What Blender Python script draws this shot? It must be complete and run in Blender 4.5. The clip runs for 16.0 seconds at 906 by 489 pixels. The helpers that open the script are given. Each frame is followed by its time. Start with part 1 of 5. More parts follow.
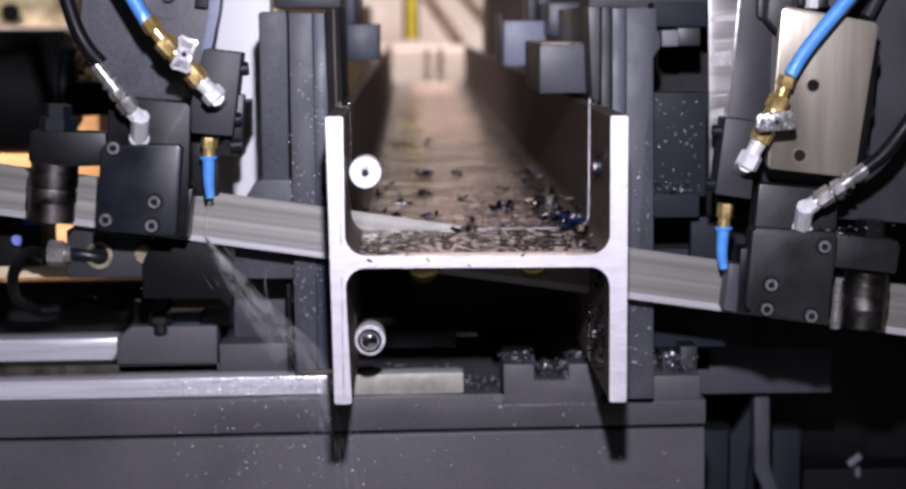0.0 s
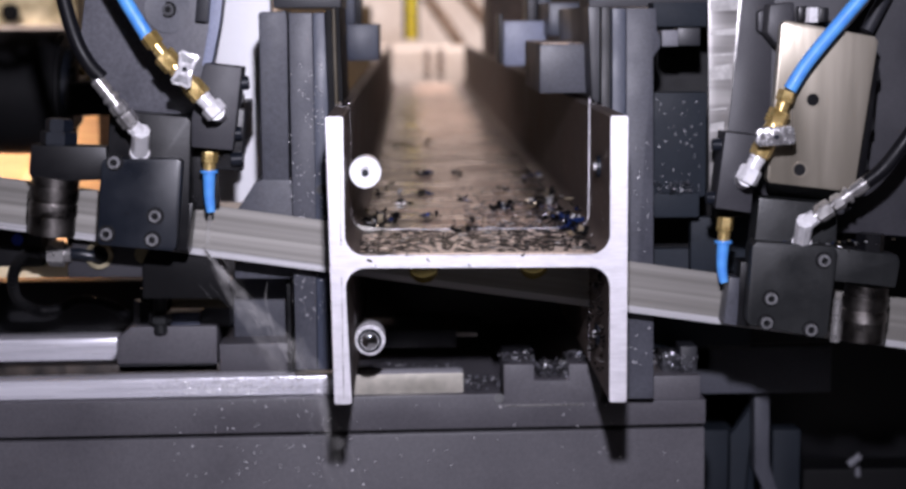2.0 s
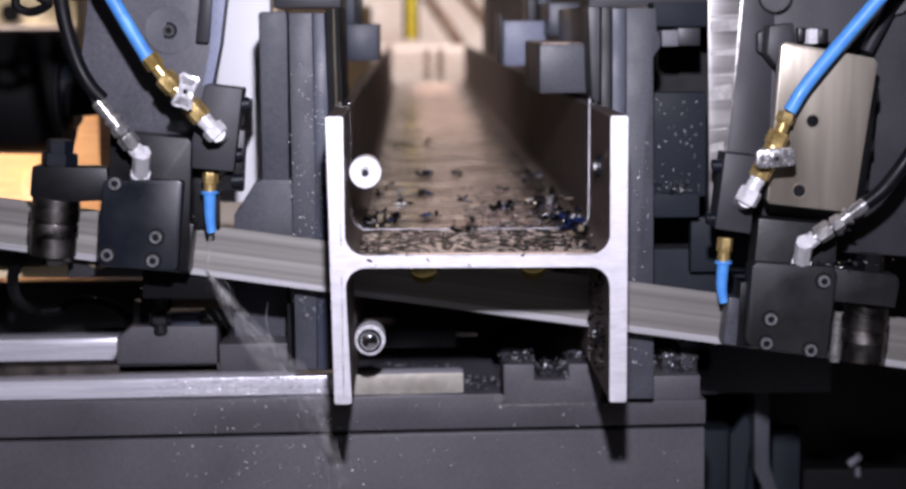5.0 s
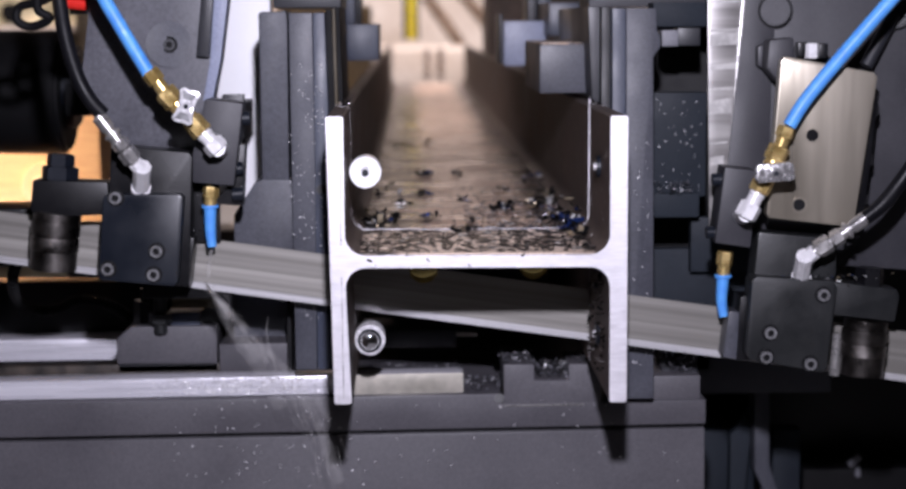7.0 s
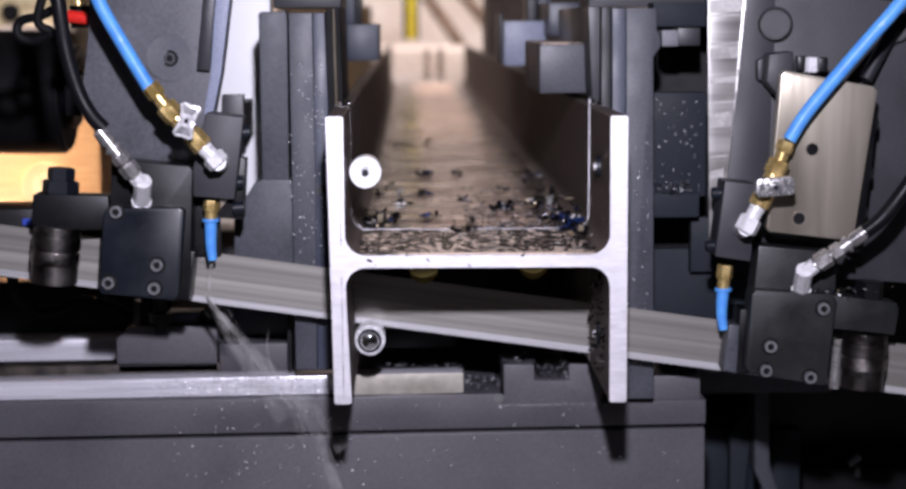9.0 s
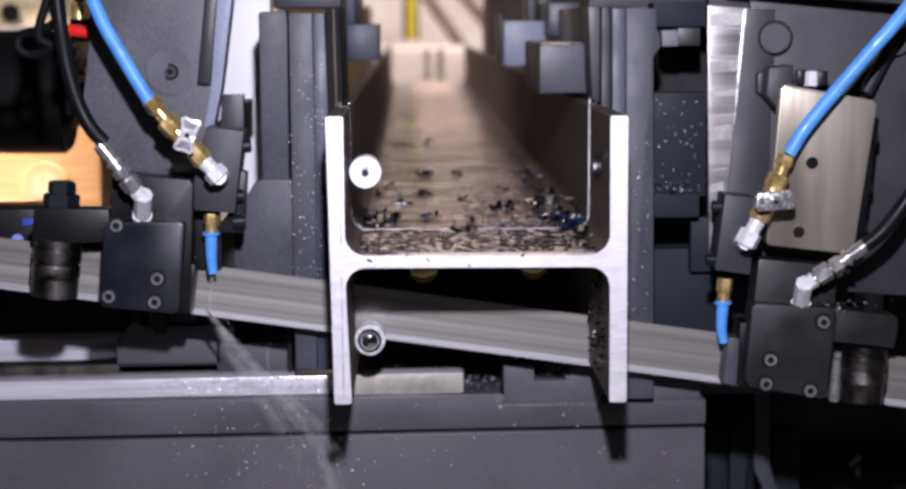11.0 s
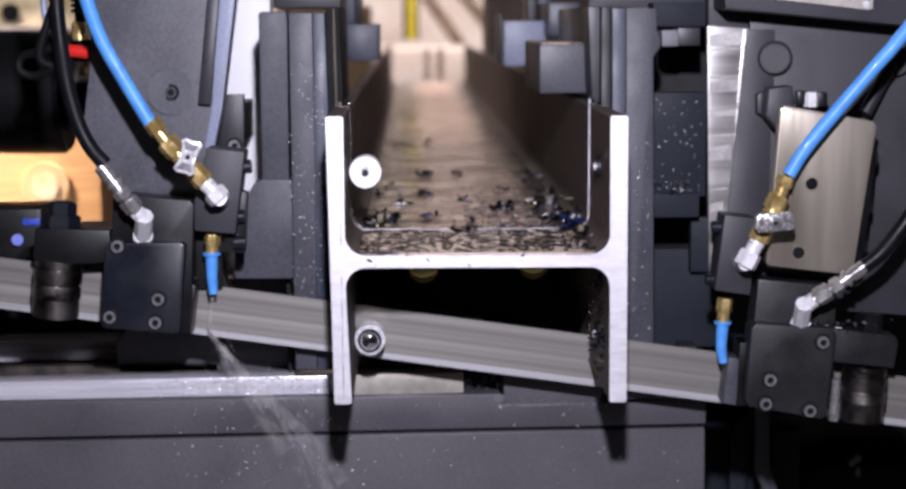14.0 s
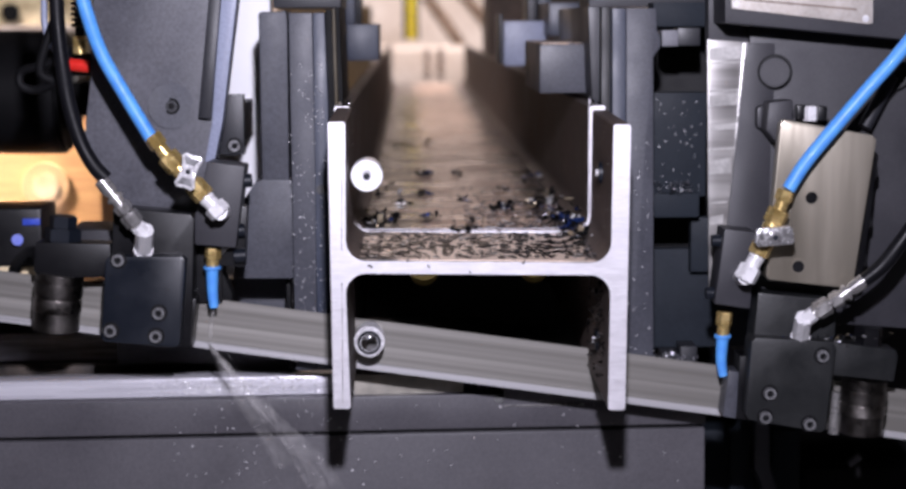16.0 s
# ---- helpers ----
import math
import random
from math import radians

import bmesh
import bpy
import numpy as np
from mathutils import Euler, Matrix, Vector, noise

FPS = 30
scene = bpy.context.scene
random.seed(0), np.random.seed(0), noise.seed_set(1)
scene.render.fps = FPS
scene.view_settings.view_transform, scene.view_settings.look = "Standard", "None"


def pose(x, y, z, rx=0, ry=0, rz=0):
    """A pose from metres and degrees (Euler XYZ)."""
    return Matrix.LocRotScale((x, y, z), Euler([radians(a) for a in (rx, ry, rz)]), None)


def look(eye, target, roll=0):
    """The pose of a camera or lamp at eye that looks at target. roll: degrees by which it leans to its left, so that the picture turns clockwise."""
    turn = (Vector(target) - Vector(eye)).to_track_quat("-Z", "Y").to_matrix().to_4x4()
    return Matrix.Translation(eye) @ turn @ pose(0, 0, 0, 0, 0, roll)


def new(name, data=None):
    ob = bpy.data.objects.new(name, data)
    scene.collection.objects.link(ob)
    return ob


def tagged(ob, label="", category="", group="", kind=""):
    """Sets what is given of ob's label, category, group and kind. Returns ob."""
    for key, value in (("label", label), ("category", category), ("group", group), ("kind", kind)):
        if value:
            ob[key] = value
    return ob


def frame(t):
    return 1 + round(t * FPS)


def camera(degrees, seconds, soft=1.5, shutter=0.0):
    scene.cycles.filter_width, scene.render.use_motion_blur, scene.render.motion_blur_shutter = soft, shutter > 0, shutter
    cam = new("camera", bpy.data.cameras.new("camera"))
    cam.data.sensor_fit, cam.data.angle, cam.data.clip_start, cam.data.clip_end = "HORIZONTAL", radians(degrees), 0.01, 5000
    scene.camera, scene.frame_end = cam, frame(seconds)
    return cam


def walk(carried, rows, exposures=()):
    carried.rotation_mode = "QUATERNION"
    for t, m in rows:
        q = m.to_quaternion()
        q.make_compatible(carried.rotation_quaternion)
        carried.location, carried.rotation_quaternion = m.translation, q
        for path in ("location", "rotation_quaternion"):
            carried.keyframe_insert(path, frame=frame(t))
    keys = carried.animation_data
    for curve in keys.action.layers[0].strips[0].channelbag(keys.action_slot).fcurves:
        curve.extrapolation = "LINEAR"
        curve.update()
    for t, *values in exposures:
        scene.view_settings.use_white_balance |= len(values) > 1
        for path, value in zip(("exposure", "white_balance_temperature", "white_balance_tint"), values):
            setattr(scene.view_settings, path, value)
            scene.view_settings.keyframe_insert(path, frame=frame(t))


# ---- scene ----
# ---- camera ----
cam = camera(29.877, 16.0, soft=2.85)
cam.data.dof.use_dof = True
cam.data.dof.focus_distance = 1.83
cam.data.dof.aperture_fstop = 4.2
stand = look((-0.0676, -1.737, 1.1983), (-0.0232, 0.1, 0.9545), -0.433)
walk(cam, [(0, stand), (16, stand)], exposures=[(0, -0.06, 6230, 22), (16, 0.02, 6230, 22)])

# ---- light: a work lamp over the camera, shop ceiling lamps, two added ones ----
world = bpy.data.worlds.new("shop_air")
scene.world = world
world.use_nodes = True
world.node_tree.nodes["Background"].inputs["Color"].default_value = (0.55, 0.58, 0.7, 1)
world.node_tree.nodes["Background"].inputs["Strength"].default_value = 0.03


def area_lamp(name, eye, target, size, watts, colour):
    data = bpy.data.lights.new(name, "AREA")
    data.shape, data.size, data.size_y = "RECTANGLE", size[0], size[1]
    data.energy, data.color = watts, colour
    ob = new(name, data)
    ob.matrix_world = look(eye, target)
    return ob


area_lamp("work_lamp", (-0.034, -1.41, 1.518), (0, 0.2, 0.9), (0.045, 0.045), 35, (0.93, 0.94, 1.0))
area_lamp("unseen_lamp", (0.3, 3.4, 3.9), (0.1, 6.0, 0.9), (1.2, 0.8), 50, (1.0, 0.91, 0.83)).data.spread = radians(80)
area_lamp("unseen_lamp", (0.2, 7.4, 3.6), (0.2, 9.0, 0.8), (2.4, 0.5), 160, (1.0, 0.91, 0.83))
# added only to brighten the storage shelf; no such source is known
area_lamp("unseen_lamp", (-1.5, 1.7, 3.6), (-1.02, 2.5, 1.2), (0.5, 0.3), 15, (1.0, 0.91, 0.83)).data.spread = radians(60)
# added low lamp, narrowed to brighten just the plywood crate
area_lamp("unseen_lamp", (-1.5, 0.92, 2.0), (-0.75, 1.1, 0.95), (0.25, 0.25), 8.5, (1.0, 0.80, 0.60)).data.spread = radians(32)


# ---- materials ----
def material(name, colour, rough=0.5, metal=0.0, second=None, scale=8.0, mix=0.5, fine=220.0, bump=0.08, stretch=(1, 1, 1),
             spec=0.5, rough_var=0.12, coat=0.0, grit=0.35):
    m = bpy.data.materials.new(name)
    m.use_nodes = True
    t = m.node_tree
    n, link = t.nodes, t.links.new
    p = n["Principled BSDF"]
    where = n.new("ShaderNodeTexCoord")
    mapped = n.new("ShaderNodeMapping")
    mapped.inputs["Scale"].default_value = stretch
    link(where.outputs["Object"], mapped.inputs["Vector"])
    big, small = n.new("ShaderNodeTexNoise"), n.new("ShaderNodeTexNoise")
    big.inputs["Scale"].default_value, big.inputs["Detail"].default_value = scale, 5
    small.inputs["Scale"].default_value, small.inputs["Detail"].default_value = fine, 4
    link(mapped.outputs["Vector"], big.inputs["Vector"])
    link(mapped.outputs["Vector"], small.inputs["Vector"])
    second = second or tuple(c * 0.72 for c in colour)
    ramp = n.new("ShaderNodeValToRGB")
    ramp.color_ramp.elements[0].position, ramp.color_ramp.elements[1].position = 0.5 - mix / 2, 0.5 + mix / 2
    ramp.color_ramp.elements[0].color, ramp.color_ramp.elements[1].color = (*second, 1), (*colour, 1)
    link(big.outputs["Fac"], ramp.inputs["Fac"])
    grain = n.new("ShaderNodeMix")
    grain.data_type, grain.blend_type = "RGBA", "OVERLAY"
    grain.inputs["Factor"].default_value = grit
    link(ramp.outputs["Color"], grain.inputs["A"])
    link(small.outputs["Fac"], grain.inputs["B"])
    link(grain.outputs["Result"], p.inputs["Base Color"])
    span = n.new("ShaderNodeMapRange")
    span.inputs["From Min"].default_value, span.inputs["From Max"].default_value = 0.3, 0.7
    span.inputs["To Min"].default_value, span.inputs["To Max"].default_value = max(rough - rough_var, 0.03), min(rough + rough_var, 1)
    link(big.outputs["Fac"], span.inputs["Value"])
    link(span.outputs["Result"], p.inputs["Roughness"])
    relief = n.new("ShaderNodeBump")
    relief.inputs["Strength"].default_value, relief.inputs["Distance"].default_value = bump, 0.002
    link(small.outputs["Fac"], relief.inputs["Height"])
    link(relief.outputs["Normal"], p.inputs["Normal"])
    p.inputs["Metallic"].default_value = metal
    p.inputs["Specular IOR Level"].default_value = spec
    p.inputs["Coat Weight"].default_value = coat
    return m


paint = material("grey_paint", (0.073, 0.076, 0.094), 0.50, second=(0.043, 0.045, 0.057), scale=14, mix=0.6, fine=300, bump=0.05, grit=0.5)
head_paint = material("head_paint", (0.108, 0.108, 0.126), 0.5, second=(0.060, 0.061, 0.073), scale=10, mix=0.5, fine=260, bump=0.06, grit=0.5)
paint_blue = material("grey_blue_paint", (0.052, 0.062, 0.092), 0.45, second=(0.034, 0.041, 0.064), scale=16, mix=0.6, fine=300, grit=0.5)
paint_pale = material("pale_blue_paint", (0.30, 0.33, 0.45), 0.4, scale=7, fine=300)
paint_dark = material("dark_paint", (0.022, 0.023, 0.029), 0.45, scale=9, fine=400)
# black parts, and the black sheets that stand in for deep shade
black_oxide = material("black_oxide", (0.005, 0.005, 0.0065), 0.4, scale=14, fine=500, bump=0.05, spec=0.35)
black_satin = material("black_satin", (0.010, 0.013, 0.020), 0.36, second=(0.006, 0.008, 0.013), scale=16, fine=600, bump=0.05, spec=0.42)
rubber = material("black_rubber", (0.006, 0.006, 0.008), 0.42, scale=20, fine=300, spec=0.18)
blade_steel = material("blade_steel", (0.40, 0.385, 0.36), 0.40, 0.6, second=(0.20, 0.19, 0.17), scale=1.0, mix=0.6, fine=1.7, stretch=(0.35, 1, 90), bump=0.06, rough_var=0.06)
tooth_steel = material("tooth_steel", (0.72, 0.71, 0.73), 0.36, 0.55, scale=2, fine=4, stretch=(0.6, 1, 300))
cut_steel = material("sawn_steel", (0.69, 0.67, 0.705), 0.42, 0.45, second=(0.56, 0.545, 0.575), scale=3, fine=7, stretch=(18, 18, 260), bump=0.2, grit=0.25)
mill_scale = material("mill_scale", (0.150, 0.115, 0.098), 0.58, 0.0, second=(0.050, 0.039, 0.034), scale=13, mix=0.5, fine=90, bump=0.3, stretch=(1, 0.5, 1), spec=0.15)
web_scale = material("wet_mill_scale", (0.040, 0.034, 0.033), 0.31, 0.0, second=(0.014, 0.012, 0.012), scale=14, mix=0.4, fine=90, bump=0.16, stretch=(0.8, 1.2, 1), spec=0.5, rough_var=0.14)
oily_rust = material("oily_rust", (0.42, 0.29, 0.20), 0.3, 0.1, second=(0.05, 0.038, 0.032), scale=95, mix=0.22, fine=260, bump=0.35, spec=0.7)
ground_steel = material("ground_steel", (0.86, 0.85, 0.91), 0.28, 0.3, second=(0.62, 0.61, 0.67), scale=4, fine=9, stretch=(1.5, 60, 60), bump=0.06, grit=0.15)
dull_steel = material("dull_steel", (0.50, 0.47, 0.41), 0.45, 0.4, second=(0.36, 0.34, 0.29), scale=9, fine=90, bump=0.1)
plate_steel = material("brushed_plate", (0.43, 0.39, 0.325), 0.36, 0.7, second=(0.26, 0.23, 0.18), scale=1.6, mix=0.7, fine=9, stretch=(12, 12, 1.2), bump=0.05, grit=0.12)
strip_steel = material("scraped_steel", (0.44, 0.425, 0.41), 0.38, 0.4, second=(0.20, 0.19, 0.185), scale=1.0, mix=0.24, fine=3, stretch=(2.0, 1, 30), bump=0.12, grit=0.2)
scraped_bright = material("scraped_bright", (0.50, 0.485, 0.47), 0.4, 0.4, second=(0.40, 0.39, 0.38), scale=30, mix=0.8, fine=200)
zinc = material("zinc_plate", (0.88, 0.87, 0.89), 0.3, 0.15, second=(0.72, 0.71, 0.73), scale=60, fine=300)
chrome = material("chrome", (0.92, 0.91, 0.93), 0.2, 0.25, second=(0.55, 0.54, 0.56), scale=170, mix=0.3, fine=300)
worn_chrome = material("worn_chrome", (0.85, 0.84, 0.85), 0.22, 0.8, second=(0.45, 0.44, 0.45), scale=200, mix=0.25, fine=300, bump=0.1)
brass = material("brass", (0.92, 0.70, 0.32), 0.26, 0.72, second=(0.55, 0.36, 0.10), scale=70, fine=300)
blue_tube = material("blue_tube", (0.10, 0.37, 0.88), 0.45, scale=20, second=(0.08, 0.31, 0.80), fine=90, bump=0.02, coat=0.06)
blue_cap = material("blue_cap", (0.05, 0.10, 0.62), 0.4)
yellow = material("yellow_paint", (0.92, 0.74, 0.04), 0.45)
red_lens = material("red_lens", (0.8, 0.03, 0.02), 0.2)
white_panel = material("white_panel", (0.95, 0.95, 0.97), 0.45, second=(0.90, 0.90, 0.93), scale=2)
beige = material("beige_wall", (0.78, 0.71, 0.64), 0.8, second=(0.52, 0.43, 0.35), scale=2.5, mix=0.35, fine=40)
wood = material("plywood", (0.64, 0.40, 0.20), 0.6, second=(0.52, 0.31, 0.15), scale=3, fine=14, stretch=(1, 1, 9))
glow_on_wood = material("glow_on_wood", (0.80, 0.56, 0.33), 0.6, second=(0.72, 0.48, 0.27), scale=6, fine=20)
concrete = material("concrete", (0.30, 0.29, 0.28), 0.75, scale=3, fine=60)
slate = material("slate_paint", (0.020, 0.026, 0.035), 0.6, second=(0.013, 0.017, 0.024), scale=12, fine=350, spec=0.2)
bolt_steel = material("bolt_steel", (0.27, 0.27, 0.28), 0.3, 0.5, scale=90, fine=400)
roller_steel = material("roller_steel", (0.20, 0.185, 0.175), 0.34, 1.0, second=(0.10, 0.092, 0.088), scale=30, mix=1.0, fine=120, bump=0.03)
worn_band = material("worn_band", (0.42, 0.39, 0.37), 0.32, 1.0, second=(0.10, 0.092, 0.088), scale=40, mix=0.7, fine=160, bump=0.04)
dull_brass = material("dull_brass", (0.06, 0.045, 0.022), 0.55, 0.2)
drop_white = material("bright_drop", (0.85, 0.84, 0.86), 0.3, 0.2)
# also on the right arm and hood, where its darkness stands for weaker light
charcoal = material("charcoal_and_dimmed_paint", (0.036, 0.035, 0.042), 0.5, second=(0.025, 0.025, 0.030), scale=11, mix=0.45, fine=380, bump=0.05)
bed_paint = material("bed_paint", (0.092, 0.088, 0.099), 0.48, second=(0.066, 0.063, 0.072), scale=7, mix=0.5, fine=380, bump=0.05)
dull_black = material("dull_black", (0.006, 0.006, 0.007), 0.6, spec=0.15)
zinc_dark = material("zinc_dark", (0.46, 0.45, 0.44), 0.28, 0.65, second=(0.28, 0.27, 0.27), scale=60, mix=0.5, fine=300)
black_worn = material("worn_black", (0.018, 0.019, 0.020), 0.42, second=(0.010, 0.011, 0.012), scale=18, mix=0.5, fine=260, bump=0.08, spec=0.45)
olive = material("olive_bin", (0.80, 0.70, 0.47), 0.6, second=(0.22, 0.18, 0.09), scale=11, mix=0.3, fine=40)
cream = material("cream_paint", (0.85, 0.72, 0.48), 0.6, second=(0.66, 0.54, 0.33), scale=12, fine=60)
dirty_brass = material("dirty_brass", (0.42, 0.37, 0.24), 0.4, 0.4, second=(0.16, 0.14, 0.09), scale=60, mix=0.4, fine=200)
polished_brass = material("polished_brass", (0.95, 0.78, 0.30), 0.16, 0.9, second=(0.85, 0.66, 0.22), scale=40, fine=200)
grime = material("oily_grime", (0.075, 0.058, 0.046), 0.5, second=(0.018, 0.016, 0.015), scale=45, mix=0.35, fine=200, bump=0.4)
mirror_steel = material("mirror_steel", (0.80, 0.80, 0.83), 0.12, 1.0, scale=60, fine=300, bump=0.02)
ochre = material("ochre_paint", (0.22, 0.15, 0.075), 0.7, second=(0.10, 0.07, 0.04), scale=5, mix=0.4, fine=60, spec=0.2)
machined_grey = material("machined_grey", (0.22, 0.22, 0.245), 0.5, second=(0.14, 0.14, 0.16), scale=60, mix=0.5, fine=300)
plaque = material("nameplate_metal", (0.70, 0.64, 0.58), 0.45, 0.3, scale=20)
ink = material("plate_ink", (0.30, 0.24, 0.20), 0.6)


def chip_material(name, tones):
    m = bpy.data.materials.new(name)
    m.use_nodes = True
    t = m.node_tree
    p = t.nodes["Principled BSDF"]
    geo, ramp = t.nodes.new("ShaderNodeNewGeometry"), t.nodes.new("ShaderNodeValToRGB")
    r = ramp.color_ramp
    r.interpolation = "CONSTANT"
    r.elements[0].position, r.elements[0].color = 0, tones[0][1]
    r.elements[1].position, r.elements[1].color = tones[1]
    for at, colour in tones[2:]:
        e = r.elements.new(at)
        e.color = colour
    t.links.new(geo.outputs["Random Per Island"], ramp.inputs["Fac"])
    t.links.new(ramp.outputs["Color"], p.inputs["Base Color"])
    p.inputs["Metallic"].default_value, p.inputs["Roughness"].default_value = 0.7, 0.3
    return m


def mist_material(alpha):
    m = bpy.data.materials.new("coolant_mist")
    m.use_nodes = True
    t = m.node_tree
    p = t.nodes["Principled BSDF"]
    p.inputs["Base Color"].default_value = (0.9, 0.88, 0.86, 1)
    p.inputs["Roughness"].default_value = 0.6
    p.inputs["Specular IOR Level"].default_value = 0.0
    noise_tex, span, where = t.nodes.new("ShaderNodeTexNoise"), t.nodes.new("ShaderNodeMapRange"), t.nodes.new("ShaderNodeTexCoord")
    noise_tex.inputs["Scale"].default_value, noise_tex.inputs["Detail"].default_value = 70, 6
    t.links.new(where.outputs["Object"], noise_tex.inputs["Vector"])
    t.links.new(noise_tex.outputs["Fac"], span.inputs["Value"])
    span.inputs["From Min"].default_value, span.inputs["From Max"].default_value = 0.35, 0.75
    span.inputs["To Min"].default_value, span.inputs["To Max"].default_value = 0.0, alpha
    t.links.new(span.outputs["Result"], p.inputs["Alpha"])
    return m


def web_rust_sheen_material(bare, sheen_to, reach, patch):
    """Brown mill scale wet with coolant, rusty along the middle with the sheen painted in."""
    m = web_scale.copy()
    m.name = "web_rust_sheen"
    t = m.node_tree
    n, link = t.nodes, t.links.new
    p = n["Principled BSDF"]
    under = p.inputs["Base Color"].links[0].from_socket
    where, split = n.new("ShaderNodeTexCoord"), n.new("ShaderNodeSeparateXYZ")
    link(where.outputs["Object"], split.inputs["Vector"])
    blot, streak = n.new("ShaderNodeTexNoise"), n.new("ShaderNodeTexNoise")
    stretch = n.new("ShaderNodeMapping")
    stretch.inputs["Scale"].default_value = (6, 20, 1)
    link(where.outputs["Object"], stretch.inputs["Vector"])
    link(stretch.outputs["Vector"], streak.inputs["Vector"])
    streak.inputs["Scale"].default_value, streak.inputs["Detail"].default_value = 1.0, 4
    blot.inputs["Scale"].default_value, blot.inputs["Detail"].default_value = patch, 5
    link(where.outputs["Object"], blot.inputs["Vector"])
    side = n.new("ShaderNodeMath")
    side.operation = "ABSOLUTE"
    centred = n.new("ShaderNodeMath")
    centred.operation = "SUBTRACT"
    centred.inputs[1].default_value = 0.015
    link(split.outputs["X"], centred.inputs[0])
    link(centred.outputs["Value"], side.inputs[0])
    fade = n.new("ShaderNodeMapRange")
    fade.inputs["From Min"].default_value, fade.inputs["From Max"].default_value = sheen_to, 0.02
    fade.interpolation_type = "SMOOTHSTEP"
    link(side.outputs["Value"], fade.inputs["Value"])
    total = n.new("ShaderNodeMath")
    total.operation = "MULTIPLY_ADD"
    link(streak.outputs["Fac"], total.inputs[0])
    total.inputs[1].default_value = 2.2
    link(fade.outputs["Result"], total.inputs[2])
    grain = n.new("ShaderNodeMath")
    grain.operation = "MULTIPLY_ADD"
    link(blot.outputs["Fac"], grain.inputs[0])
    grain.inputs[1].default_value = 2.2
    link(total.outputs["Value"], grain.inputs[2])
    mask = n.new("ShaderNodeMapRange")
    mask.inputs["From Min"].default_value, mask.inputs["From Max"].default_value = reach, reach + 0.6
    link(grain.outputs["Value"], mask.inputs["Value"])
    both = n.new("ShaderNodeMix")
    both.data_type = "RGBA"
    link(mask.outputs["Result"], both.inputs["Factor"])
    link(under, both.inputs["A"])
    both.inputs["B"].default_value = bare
    link(both.outputs["Result"], p.inputs["Base Color"])
    return m


# the pale tans mix rust with light reflected off the wet web
web_rust_sheen = web_rust_sheen_material((0.66, 0.46, 0.35, 1), 0.11, 2.36, 110)
oil_rust_sheen = web_rust_sheen_material((0.92, 0.73, 0.59, 1), 0.17, 2.06, 50)
chip = chip_material("steel_chip", ((0, (0.015, 0.015, 0.017, 1)), (0.55, (0.08, 0.07, 0.066, 1)), (0.72, (0.025, 0.06, 0.24, 1)), (0.80, (0.56, 0.47, 0.33, 1)), (0.87, (0.9, 0.9, 0.91, 1))))
chip_grey = chip_material("grey_chip", ((0, (0.05, 0.05, 0.056, 1)), (0.3, (0.16, 0.16, 0.18, 1)), (0.6, (0.36, 0.36, 0.41, 1)), (0.86, (0.9, 0.9, 0.93, 1))))
swarf_dark = chip_material("dark_swarf", ((0, (0.012, 0.011, 0.011, 1)), (0.6, (0.035, 0.030, 0.028, 1)), (0.84, (0.10, 0.085, 0.075, 1)), (0.965, (0.8, 0.78, 0.76, 1))))
mist = mist_material(0.07)
mist_core = mist_material(0.28)


# ---- mesh helpers ----
def box(x0, x1, z0, z1, y0, y1, bevel=0.0012):
    bm = bmesh.new()
    x0, x1, y0, y1, z0, z1 = min(x0, x1), max(x0, x1), min(y0, y1), max(y0, y1), min(z0, z1), max(z0, z1)
    bmesh.ops.create_cube(bm, size=1, matrix=Matrix.Translation(((x0 + x1) / 2, (y0 + y1) / 2, (z0 + z1) / 2)) @ Matrix.Diagonal((x1 - x0, y1 - y0, z1 - z0, 1)))
    if bevel:
        bmesh.ops.bevel(bm, geom=bm.edges[:], offset=bevel, segments=2, affect="EDGES", profile=0.6)
    return bm


def prism(points, y0, y1, bevel=0.0012):
    """A plate with its outline in x and z, from y0 to y1."""
    bm = bmesh.new()
    a = [bm.verts.new((x, y0, z)) for x, z in points]
    b = [bm.verts.new((x, y1, z)) for x, z in points]
    bm.faces.new(a)
    bm.faces.new(b[::-1])
    for i in range(len(a)):
        j = (i + 1) % len(a)
        bm.faces.new((a[j], a[i], b[i], b[j]))
    bmesh.ops.recalc_face_normals(bm, faces=bm.faces[:])
    if bevel:
        bmesh.ops.bevel(bm, geom=bm.edges[:], offset=bevel, segments=2, affect="EDGES", profile=0.6)
    return bm


def along(p0, p1):
    p0, p1 = Vector(p0), Vector(p1)
    return Matrix.Translation((p0 + p1) / 2) @ (p1 - p0).to_track_quat("Z", "Y").to_matrix().to_4x4(), (p1 - p0).length


def rod(p0, p1, r, sides=24, r2=None, bevel=0.0):
    bm = bmesh.new()
    m, length = along(p0, p1)
    bmesh.ops.create_cone(bm, cap_ends=True, segments=sides, radius1=r, radius2=r if r2 is None else r2, depth=length, matrix=m)
    if bevel:
        caps = [e for e in bm.edges if any(len(f.verts) > 4 for f in e.link_faces)] if sides > 4 else bm.edges[:]
        bmesh.ops.bevel(bm, geom=caps, offset=bevel, segments=2, affect="EDGES")
    return bm


